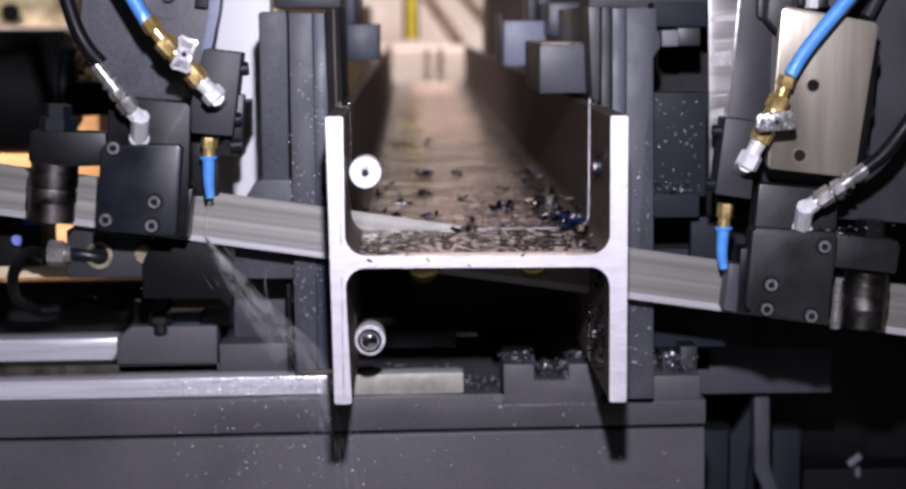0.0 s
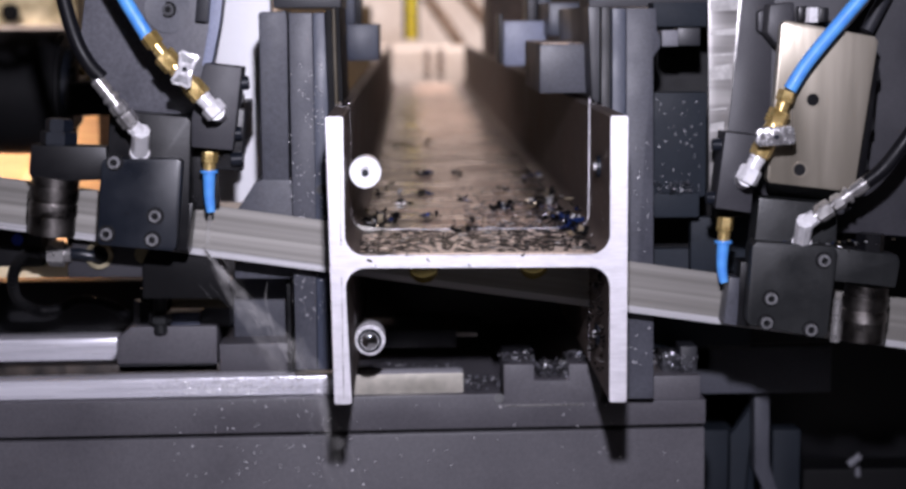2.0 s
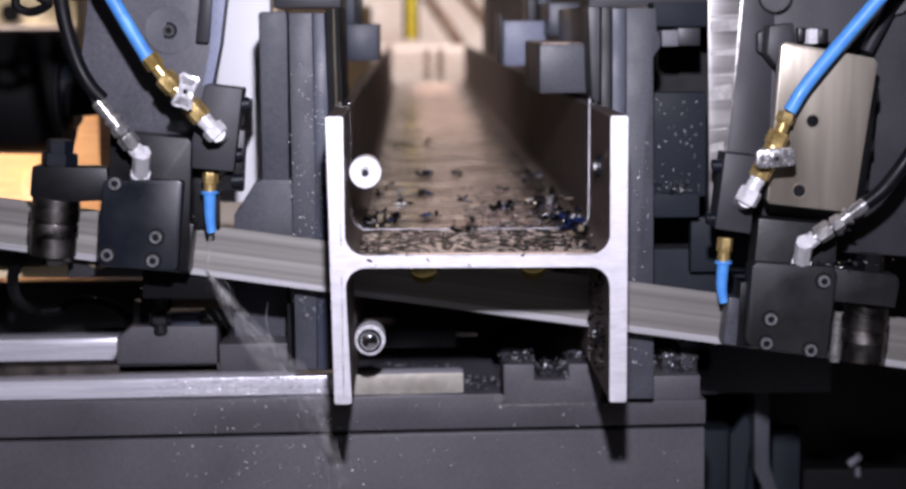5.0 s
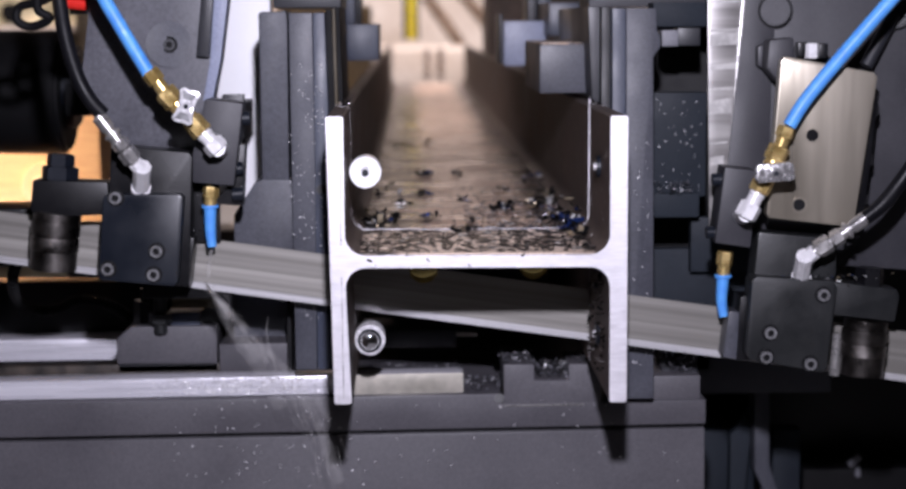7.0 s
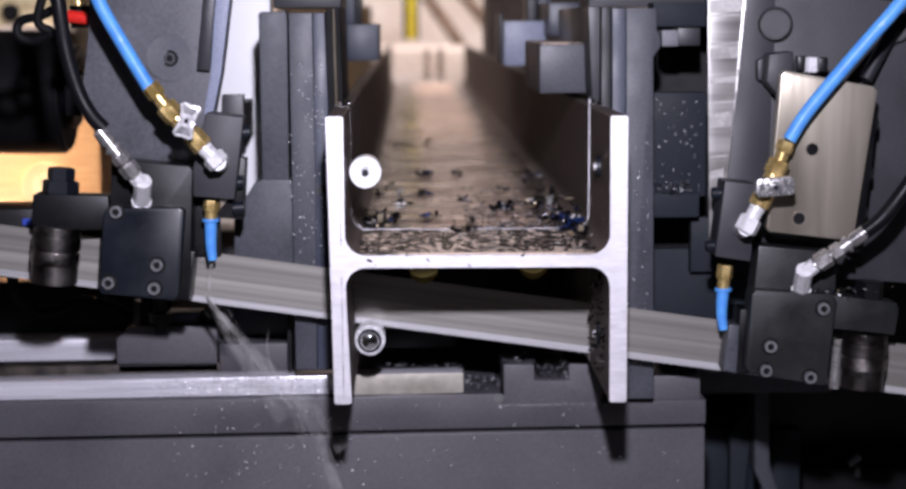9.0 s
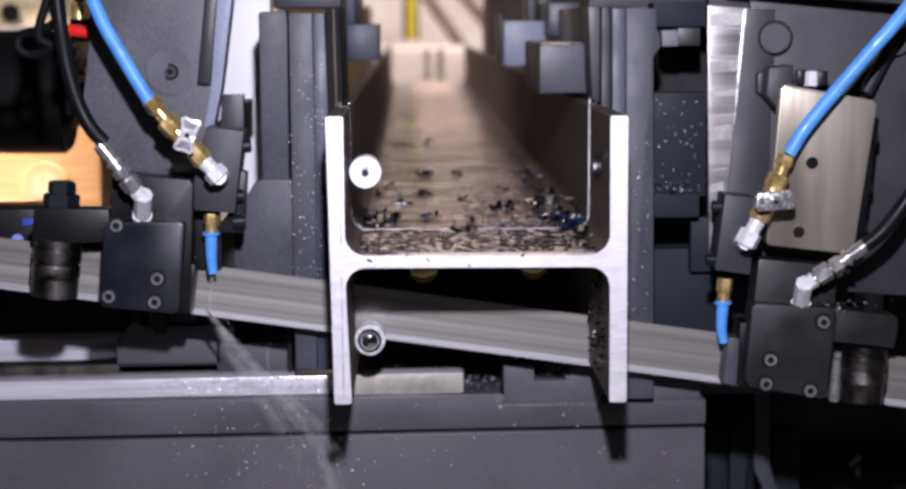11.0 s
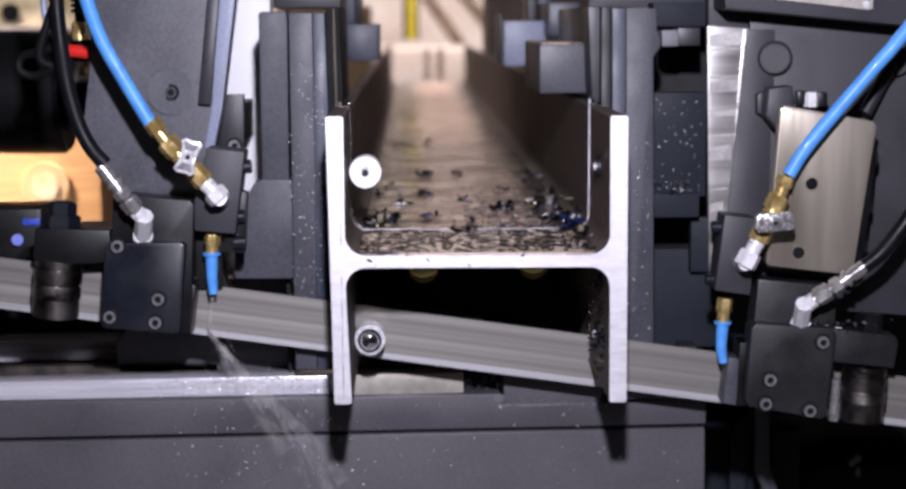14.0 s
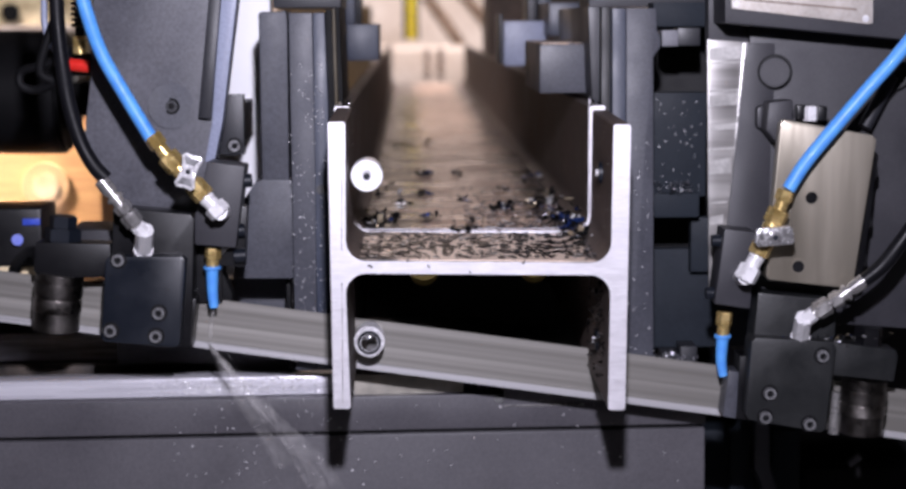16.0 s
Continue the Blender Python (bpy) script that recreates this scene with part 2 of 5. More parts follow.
def joined(*parts):
    out = bmesh.new()
    for b in parts:
        data = bpy.data.meshes.new("piece")
        b.to_mesh(data)
        out.from_mesh(data)
        bpy.data.meshes.remove(data)
        b.free()
    return out


def smooth_path(points, steps=8):
    pts = [Vector(p) for p in points]
    pts = [pts[0] * 2 - pts[1]] + pts + [pts[-1] * 2 - pts[-2]]
    out = []
    for i in range(1, len(pts) - 2):
        a, b, c, d = pts[i - 1:i + 3]
        for k in range(steps):
            t = k / steps
            out.append(0.5 * (2 * b + (c - a) * t + (2 * a - 5 * b + 4 * c - d) * t * t + (3 * b - a - 3 * c + d) * t ** 3))
    return out + [pts[-2]]


def tube(points, r, sides=16, steps=8, radii=None):
    path = smooth_path(points, steps)
    bm = bmesh.new()
    rings, up = [], Vector((0, 1, 0.01))
    for i, p in enumerate(path):
        way = (path[min(i + 1, len(path) - 1)] - path[max(i - 1, 0)]).normalized()
        side = way.cross(up).normalized()
        up = side.cross(way).normalized()
        rr = r if radii is None else r * radii(i / (len(path) - 1))
        rings.append([bm.verts.new(p + rr * (math.cos(a) * side + math.sin(a) * up)) for a in (2 * math.pi * k / sides for k in range(sides))])
    for a, b in zip(rings, rings[1:]):
        for k in range(sides):
            bm.faces.new((a[k], a[(k + 1) % sides], b[(k + 1) % sides], b[k]))
    bm.faces.new(rings[0][::-1])
    bm.faces.new(rings[-1])
    bmesh.ops.recalc_face_normals(bm, faces=bm.faces[:])
    return bm


def ring(centre, axis, r_out, r_in, depth, sides=32):
    """A washer or pipe end: a short thick tube."""
    bm = bmesh.new()
    m = Matrix.Translation(centre) @ Vector(axis).to_track_quat("Z", "Y").to_matrix().to_4x4()
    loops = []
    for r, z in ((r_out, depth / 2), (r_in, depth / 2), (r_in, -depth / 2), (r_out, -depth / 2)):
        loops.append([bm.verts.new(m @ Vector((r * math.cos(2 * math.pi * k / sides), r * math.sin(2 * math.pi * k / sides), z))) for k in range(sides)])
    for i in range(4):
        a, b = loops[i], loops[(i + 1) % 4]
        for k in range(sides):
            bm.faces.new((a[k], a[(k + 1) % sides], b[(k + 1) % sides], b[k]))
    bmesh.ops.recalc_face_normals(bm, faces=bm.faces[:])
    return bm


def root_of(ob):
    while ob.parent:
        ob = ob.parent
    return ob


def part(name, bm, mat, parent, label=""):
    """Links a bmesh, built in world places, as one mesh under a thing or a part."""
    base = root_of(parent)["base"]
    bm.transform(Matrix.Translation([-c for c in base]))
    data = bpy.data.meshes.new(name)
    bm.to_mesh(data)
    bm.free()
    data.materials.append(mat)
    data.polygons.foreach_set("use_smooth", [True] * len(data.polygons))
    data.set_sharp_from_angle(angle=radians(32))
    ob = new(name, data)
    ob.parent = parent
    return tagged(ob, label=label)


def thing(name, base, label, category, group="", kind=""):
    ob = tagged(new(name), label, category, group, kind)
    ob.location = base
    ob["base"] = list(base)
    return ob


def single(name, bm, mat, label, category, group="", kind=""):
    """A thing that is one mesh."""
    low = min((v.co.z for v in bm.verts))
    mid = sum((v.co for v in bm.verts), Vector()) / len(bm.verts)
    base = (mid.x, mid.y, low)
    bm.transform(Matrix.Translation([-c for c in base]))
    data = bpy.data.meshes.new(name)
    bm.to_mesh(data)
    bm.free()
    data.materials.append(mat)
    data.polygons.foreach_set("use_smooth", [True] * len(data.polygons))
    data.set_sharp_from_angle(angle=radians(32))
    ob = tagged(new(name, data), label, category, group, kind)
    ob.location = base
    ob["base"] = list(base)
    return ob


def socket_bolt(parent, centre, r, depth=0.006, name="bolt", mat=None):
    """A socket-head screw that looks to the front."""
    x, y, z = centre
    b = part(name, ring((x, y - depth / 2, z), (0, 1, 0), r * 0.88, r * 0.5, depth, 24), mat or bolt_steel, parent, "dark steel socket-head screw")
    part("counterbore", ring((x, y - 0.0002, z), (0, 1, 0), r * 1.25, r * 0.88, 0.0008, 24), dull_black, b)
    part("socket", rod((x, y - depth * 0.5, z), (x, y - depth * 0.2, z), r * 0.52, 6), dull_black, b)
    return b


def flakes(name, spots, size, label, category="metal chips", mat=None, flat=1.0):
    """Loose curls and flakes lying on a surface. spots: (x, y, z, normal)."""
    verts, faces = [], []
    for x, y, z, up in spots:
        s = size * random.uniform(0.4, 1.5)
        turn = Euler((flat * random.uniform(-0.7, 0.7), flat * random.uniform(-0.7, 0.7), random.uniform(0, 6.3))).to_matrix()
        if up == "front":
            turn = Euler((radians(90), 0, 0)).to_matrix() @ turn
        curl = random.uniform(0.2, 0.9) * flat
        base = len(verts)
        for i in range(4):
            a = -1 + 2 * i / 3
            for w in (-0.35, 0.35):
                for h in (0, 0.12):
                    v = turn @ Vector((a * s * 0.5, w * s * 0.6, (curl * a * a * 0.5 + h + 0.1) * s * 0.6))
                    verts.append((x + v.x, y + v.y, z + v.z))
        for i in range(3):
            o = base + 4 * i
            faces += [(o, o + 4, o + 6, o + 2), (o + 1, o + 3, o + 7, o + 5), (o, o + 1, o + 5, o + 4), (o + 2, o + 6, o + 7, o + 3)]
        faces += [(base, base + 2, base + 3, base + 1), (base + 12, base + 13, base + 15, base + 14)]
    data = bpy.data.meshes.new(name)
    data.from_pydata(verts, [], faces)
    data.materials.append(mat or chip)
    return tagged(new(name, data), label, category, kind="stuff")


# ---- the shop ----
def shop():
    floor = single("floor", box(-4.5, 4.5, -0.1, 0, -3.6, 10, 0), concrete, "grey concrete workshop floor", "floor", kind="structure")
    single("wall_back", box(-4.5, 4.5, 0, 4.2, 10, 10.15, 0), beige, "warm beige painted workshop wall", "wall", kind="structure")
    single("wall_front", box(-4.5, 4.5, 0, 4.2, -3.75, -3.6, 0), concrete, "plain grey workshop wall", "wall", kind="structure")
    single("wall_left", box(-4.65, -4.5, 0, 4.2, -3.6, 10, 0), concrete, "plain grey workshop wall", "wall", kind="structure")
    single("wall_right", box(4.5, 4.65, 0, 4.2, -3.6, 10, 0), concrete, "plain grey workshop wall", "wall", kind="structure")
    single("ceiling", box(-4.5, 4.5, 4.2, 4.3, -3.6, 10, 0), concrete, "plain grey workshop ceiling", "ceiling", kind="structure")
    return floor


shop()

# ---- the steel beam and the piece being cut off ----
WEB_Z, HALF_W, HALF_H, FLANGE, WEB = 0.95, 0.155, 0.15, 0.018, 0.0066
KERF = 0.2036


def beam_profile(lean=0.0045, r=0.021):
    """Outline of the wide-flange section; the one flange stands a little out of square at its foot."""
    def arc(cx, cz, a0, a1):
        return [(cx + r * math.cos(radians(a0 + (a1 - a0) * k / 6)), cz + r * math.sin(radians(a0 + (a1 - a0) * k / 6))) for k in range(7)]
    i = HALF_W - FLANGE
    e = 0.0018
    pts = [(-HALF_W, HALF_H - e), (-HALF_W + e, HALF_H), (-i - e, HALF_H), (-i, HALF_H - e)]
    pts += arc(-i + r, WEB + r, 180, 270) + arc(i - r, WEB + r, 270, 360)
    pts += [(i, HALF_H - e), (i + e, HALF_H), (HALF_W - e, HALF_H), (HALF_W, HALF_H - e), (HALF_W, -HALF_H + e), (HALF_W - e, -HALF_H), (i + e, -HALF_H), (i, -HALF_H + e)]
    pts += arc(i - r, -WEB - r, 0, 90) + arc(-i + r, -WEB - r, 90, 180)
    pts += [(-i + lean, -HALF_H + e), (-i - e + lean, -HALF_H), (-HALF_W + e + lean, -HALF_H), (-HALF_W + lean, -HALF_H + e)]
    return [(x, z + WEB_Z - x * 0.006) for x, z in pts]


def face_cap(parent, y, name, label):
    bm = prism(beam_profile(), y, y + 0.0004, 0)
    return part(name, bm, cut_steel, parent, label)


beam = thing("steel_beam", (0, 2.4, WEB_Z - HALF_H), "long wide-flange steel beam with brown mill scale, clamped in the saw", "steel beam")
part("beam_body", prism(beam_profile(), KERF + 0.0016, 4.75, 0), mill_scale, beam)
face_cap(beam, KERF + 0.0012, "cut_face", "bright freshly sawn steel face")
film_far = box(-0.128, 0.128, WEB_Z + WEB + 0.0003, WEB_Z + WEB + 0.0011, KERF + 0.004, 4.74, 0)
film_far.transform(Matrix.Translation((0, 0, WEB_Z)) @ Matrix.Rotation(0.006, 4, "Y") @ Matrix.Translation((0, 0, -WEB_Z)))
part("web_surface", film_far, web_rust_sheen, beam, "rusty web with a sheen painted along the middle")
burr = [(x * 0.994, KERF + 0.0004, z + 0.0022) for x, z in beam_profile()[7:20]]
part("saw_burr", tube([burr[0], *burr[1:-1:2], burr[-1]], 0.0006, 6, 3), cut_steel, beam, "thin bright burr along the saw cut")
offcut = thing("beam_offcut", (0, 0.1, WEB_Z - HALF_H), "short end piece of wide-flange steel beam with bright sawn face", "steel beam")
part("offcut_body", prism(beam_profile(), 0.0004, KERF - 0.0016, 0), mill_scale, offcut)
face_cap(offcut, 0.0, "sawn_face", "bright sawn steel face")
part("saw_mark", prism([(-0.1407, 1.0928), (-0.1399, 1.0928), (-0.1408, 0.9678), (-0.1416, 0.9678)], -0.0002, 0.0002, 0), zinc_dark, offcut, "fine dark line left by the saw")
part("saw_mark", prism([(-0.1415, 0.9347), (-0.1407, 0.9347), (-0.1404, 0.8067), (-0.1412, 0.8067)], -0.0002, 0.0002, 0), zinc_dark, offcut, "fine dark line left by the saw")
# oily film with fine swarf on the web
film_web = box(-0.128, 0.128, WEB_Z + WEB + 0.0003, WEB_Z + WEB + 0.0013, 0.003, KERF - 0.004, 0)
film_web.transform(Matrix.Translation((0, 0, WEB_Z)) @ Matrix.Rotation(0.006, 4, "Y") @ Matrix.Translation((0, 0, -WEB_Z)))
part("oil_film", film_web, oil_rust_sheen, offcut, "oily rust-coloured film of coolant and fine swarf, paled for its sheen")


def round_magnet(x, y, z, mat, core):
    r = 0.0174
    m = thing("round_magnet", (x, y, z - r), "round steel magnet stuck to the inside of the beam flange", "magnet", "magnets on the flange")
    part("magnet_body", rod((x, y + 0.002, z), (x, y + 0.035, z), r, 36, bevel=0.0012), zinc, m)
    part("face_ring", ring((x, y + 0.0005, z), (0, 1, 0), r * 0.96, r * 0.36, 0.004), mat, m, "bright turned face ring")
    part("groove", ring((x, y - 0.0016, z), (0, 1, 0), r * 0.78, r * 0.68, 0.001), core, m)
    if mat is chrome:
        part("turned_cone", rod((x, y - 0.0006, z), (x, y - 0.0040, z), r * 0.64, 32, r2=r * 0.30), mirror_steel, m, "mirror-bright turned cone")
        part("inner_groove", ring((x, y - 0.0018, z), (0, 1, 0), r * 0.68, r * 0.60, 0.002), dull_black, m)
    part("centre_pin", rod((x, y - 0.003, z), (x, y + 0.002, z), r * 0.22, 12), black_satin, m, "dark centre pin")
    return m


magnets = [round_magnet(-0.1178, 0.1, 1.0342, white_panel, zinc), round_magnet(-0.1169, 0.158, 0.8381, chrome, black_satin)]
for z in (1.0384, 0.8533):
    x = HALF_W - FLANGE
    s = thing("flange_screw", (x, 0.1, z), "small bright screw end in the beam flange", "screw", "screws in the flange")
    part("screw_head", rod((x - 0.004, 0.1, z), (x + 0.001, 0.1, z), 0.012, 20, bevel=0.001), black_satin, s)
    part("screw_tip", rod((x - 0.007, 0.1, z), (x - 0.003, 0.1, z), 0.004, 12), chrome, s, "bright steel tip")
    magnets.append(s)

# ---- machine bed ----
bed = thing("machine_bed", (0, 0.7, 0.7519), "dark grey painted cast machine bed of the band saw", "machine bed")
part("lower_body", box(-0.6477, 0.2837, 0.0, 0.7043, 0.262, 1.2, 0.003), bed_paint, bed)
part("upper_slab", prism([(-0.645, 0.7093), (0.2844, 0.7093), (0.2844, 0.7398), (0.0363, 0.7398), (0.0363, 0.7519), (-0.645, 0.7519)], 0.259, 1.2, 0.003), bed_paint, bed)
part("seam", box(-0.6473, 0.2816, 0.7022, 0.7107, 0.268, 1.1, 0), black_oxide, bed, "dark open joint")

BED_TOP = 0.7519


def rail(name, x0, x1, z0, z1, y0, y1, mat, label):
    r = thing(name, ((x0 + x1) / 2, (y0 + y1) / 2, z0), label, "guide rail")
    part("rail_bar", box(x0, x1, z0, z1, y0, y1, (z1 - z0) * 0.2), mat, r)
    return r


slide = rail("guide_rail", -0.6459, -0.0071, BED_TOP, BED_TOP + 0.024, 0.272, 0.31, ground_steel, "bright ground steel guide rail on the saw bed")
part("dull_end", box(-0.1399, -0.0078, BED_TOP, BED_TOP + 0.0242, 0.2695, 0.272, 0.0006), dull_steel, slide, "dull oily end of the rail")
back_rail = rail("guide_rail", -0.72, -0.4563, 0.7572, 0.7883, 0.48, 0.53, ground_steel, "bright ground steel rail behind the first rail")
rear = thing("bed_step", (-0.3, 0.5, BED_TOP), "dark oily step of the machine bed behind the rail", "machine bed")
part("step_body", box(-0.6647, -0.1509, BED_TOP, 0.7787, 0.345, 0.365, 0.002), grime, rear)

carriage = thing("clamp_carriage", (-0.3721, 0.4, 0.7805), "grey painted carriage block on the guide rail", "carriage")
part("carriage_block", prism([(-0.434, 0.8129), (-0.415, 0.8279), (-0.3638, 0.8273), (-0.3097, 0.8267), (-0.311, 0.7794), (-0.435, 0.781)], 0.338, 0.42, 0.002), bed_paint, carriage)
part("foot_plate", box(-0.4343, -0.3105, 0.7685, 0.7788, 0.345, 0.42, 0.001), paint_dark, carriage)
part("lock_nut", rod((-0.3958, 0.37, 0.8212), (-0.3948, 0.37, 0.8557), 0.0217, 6), black_oxide, carriage, "black hexagon nut")
part("lock_stud", rod((-0.3948, 0.37, 0.8557), (-0.3943, 0.37, 0.8703), 0.013, 16), black_oxide, carriage)
part("side_lug", prism([(-0.367, 0.8227), (-0.294, 0.8635), (-0.295, 0.8218)], 0.36, 0.40, 0.001), paint_dark, carriage)
low_jaw = thing("clamping_pedestal", (-0.2606, 0.37, 0.7666), "grey painted foot of the fixed vice jaw", "vice jaw")
part("foot_block", box(-0.307, -0.2109, 0.7687, 0.8051, 0.33, 0.45, 0.002), bed_paint, low_jaw)

# slotted block with chips
tee = thing("slotted_block", (0.0885, 0.3, BED_TOP), "grey slotted clamping block filled with metal chips", "clamping block")
part("slot_body", prism([(0.0403, 0.7375), (0.0405, 0.787), (0.0772, 0.7865), (0.0772, 0.7668), (0.1189, 0.7662), (0.1188, 0.786), (0.157, 0.7855), (0.1572, 0.736)], 0.2595, 0.34, 0.0015), bed_paint, tee)
part("locating_pin", rod((0.0348, 0.258, 0.7461), (0.0354, 0.27, 0.7434), 0.006, 16), black_oxide, tee, "black pin end")
part("worn_edge", box(0.0403, 0.1363, 0.736, 0.7377, 0.2575, 0.2595, 0), zinc_dark, tee, "bright worn edge")
part("back_wall", box(0.0452, 0.0835, 0.7482, 0.7813, 0.345, 0.42, 0.001), paint_dark, tee)
bar = thing("clamp_bar", (-0.0565, 0.5, 0.7719), "dark steel bar in the shade under the beam", "steel bar")
part("bar_body", box(-0.1245, -0.0111, 0.7721, 0.7951, 0.45, 0.5, 0.002), paint_dark, bar)
part("bar_pin", rod((-0.0184, 0.46, 0.788), (0.0166, 0.46, 0.7876), 0.003, 10), dull_steel, bar)
for px, z in ((-0.0551, 0.9177), (0.0697, 0.9210)):
    s = thing("brass_disc", (px, 0.17, z - 0.0165), "polished brass disc on a short stem under the beam web", "disc", "brass discs under the web")
    cap = bmesh.new()
    tilt = Matrix.Translation((px, 0.17, z)) @ Matrix.Rotation(radians(6), 4, "X")
    bmesh.ops.create_uvsphere(cap, u_segments=28, v_segments=16, radius=0.0157, matrix=tilt @ Matrix.Diagonal((1, 0.08, 1, 1)))
    part("disc", joined(cap, ring((px, 0.1734, z), (0, 1, 0), 0.0165, 0.0102, 0.0068)), polished_brass, s)
    part("stem", rod((px, 0.178, z - 0.004), (px, 0.178, WEB_Z - WEB - px * 0.006 + 0.0005), 0.004, 12), dull_steel, s)
    magnets.append(s)

# ---- vice columns beside the beam ----
left_jaw = thing("vice_jaw", (-0.2042, 0.3, BED_TOP), "grey painted fixed vice jaw columns beside the beam", "vice jaw", "vice jaws")
part("outer_column", prism([(-0.2439, 1.2061), (-0.2405, 1.2087), (-0.2116, 1.2085), (-0.2106, 1.1952), (-0.2122, 1.0114), (-0.2435, 1.0117)], 0.262, 0.36, 0.0015), paint, left_jaw)
part("casting", prism([(-0.2774, 0.9714), (-0.252, 1.0095), (-0.2445, 1.0128), (-0.2038, 1.0124), (-0.2061, 0.8948), (-0.2785, 0.8956)], 0.258, 0.36, 0.0015), paint, left_jaw)
part("inner_gap", box(-0.2194, -0.2152, 0.776, 1.2101, 0.29, 0.36, 0), black_oxide, left_jaw)
part("front_column", prism([(-0.2071, 1.2071), (-0.18, 1.2069), (-0.1793, 1.0217), (-0.1815, 0.7888), (-0.2067, 0.7891)], 0.236, 0.34, 0.0015), paint, left_jaw)
part("jaw_face", prism([(-0.1795, 1.2069), (-0.1662, 1.2068), (-0.1634, 1.1018), (-0.1674, 0.7878), (-0.1811, 0.7879)], 0.24, 0.33, 0.0015), paint_blue, left_jaw, "bluish grey jaw face")
part("jaw_liner", prism([(-0.1659, 1.2109), (-0.1585, 1.2108), (-0.1564, 1.0939), (-0.1616, 0.7831), (-0.1678, 0.7832)], 0.262, 0.5, 0.001), dull_black, left_jaw, "black wear strip")
part("brass_shim", prism([(-0.158, 1.2122), (-0.1553, 1.2121), (-0.1532, 1.0937), (-0.1564, 0.9362), (-0.1592, 0.9362)], 0.266, 0.5, 0.0004), dull_brass, left_jaw, "thin brass shim")
part("liner_back", prism([(-0.1555, 1.2136), (-0.1514, 1.2136), (-0.1479, 1.0926), (-0.1529, 0.7782), (-0.1585, 0.7783)], 0.29, 0.5, 0.0008), dull_black, left_jaw)
part("top_yoke", box(-0.2352, -0.1518, 1.2131, 1.2509, 0.37, 0.55, 0.002), paint_dark, left_jaw)
part("low_plate", box(-0.2938, -0.2153, 0.7895, 0.8855, 0.38, 0.42, 0.002), paint, left_jaw)
part("dowel", rod((-0.1731, 0.239, 1.0024), (-0.1737, 0.25, 1.0013), 0.006, 12), black_oxide, left_jaw)

right_jaw = thing("vice_jaw", (0.1915, 0.3, BED_TOP), "grey painted moving vice jaw column with bluish jaw face", "vice jaw", "vice jaws")
part("front_column", prism([(0.1823, 1.2095), (0.2171, 1.2092), (0.218, 1.1841), (0.222, 1.1774), (0.2222, 1.1641), (0.2142, 1.1535), (0.2175, 0.7487), (0.185, 0.7491)], 0.236, 0.33, 0.0015), paint, right_jaw)
part("jaw_face", prism([(0.1667, 1.2096), (0.1821, 1.2095), (0.1849, 0.7482), (0.169, 0.7484)], 0.24, 0.32, 0.0012), paint_blue, right_jaw, "bluish grey jaw face")
part("jaw_liner", prism([(0.1571, 1.2112), (0.168, 1.2111), (0.17, 0.7789), (0.1575, 0.779)], 0.266, 0.5, 0.001), black_oxide, right_jaw, "black wear strip")
part("liner_back", prism([(0.1438, 1.2115), (0.1589, 1.2114), (0.1594, 1.0965), (0.1483, 1.1022)], 0.29, 0.7, 0.001), paint_dark, right_jaw)
part("back_plate", box(0.2285, 0.293, 0.9804, 1.1077, 0.33, 0.36, 0.001), slate, right_jaw, "dark bluish web plate with coolant runs")
part("upper_back_plate", box(0.2244, 0.289, 1.1874, 1.2163, 0.31, 0.36, 0.001), slate, right_jaw)
part("low_back_plate", box(0.2276, 0.2837, 0.9559, 0.9851, 0.32, 0.36, 0.001), slate, right_jaw)
part("low_back_plate", box(0.2792, 0.3544, 0.8836, 0.9518, 0.35, 0.37, 0.001), slate, right_jaw)
part("low_back_plate", box(0.2358, 0.3595, 0.7846, 0.9102, 0.37, 0.39, 0.001), slate, right_jaw)
part("stop_block", box(0.2335, 0.253, 1.1643, 1.1835, 0.30, 0.34, 0.001), machined_grey, right_jaw, "pale machined stop block")
part("stop_holder", box(0.2537, 0.2801, 1.1647, 1.186, 0.305, 0.34, 0.001), paint_dark, right_jaw)
part("top_yoke", box(0.1521, 0.3007, 1.2109, 1.2622, 0.365, 0.48, 0.002), charcoal, right_jaw)
# black sheet behind the plate openings; their shade is put into its colour
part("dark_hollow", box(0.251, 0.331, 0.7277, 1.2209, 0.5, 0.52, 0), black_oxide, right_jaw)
part("ledge", box(0.2211, 0.2777, 0.7409, 0.7708, 0.262, 0.4, 0.002), bed_paint, right_jaw)
part("ledge_block", box(0.2355, 0.2567, 0.7649, 0.7922, 0.29, 0.33, 0.001), paint_dark, right_jaw)
part("ledge_post", box(0.2567, 0.2764, 0.7366, 0.8025, 0.28, 0.32, 0.001), paint_dark, right_jaw)

# ---- hold-down blocks over the beam ----
def hold_down(x0, x1, z0, z1, y0, y1, mat, label):
    b = thing("clamp_block", ((x0 + x1) / 2, (y0 + y1) / 2, z0), label, "clamp block", "clamp blocks over the beam")
    part("block_body", box(x0, x1, z0, z1, y0, y1, 0.002), mat, b)
    return b


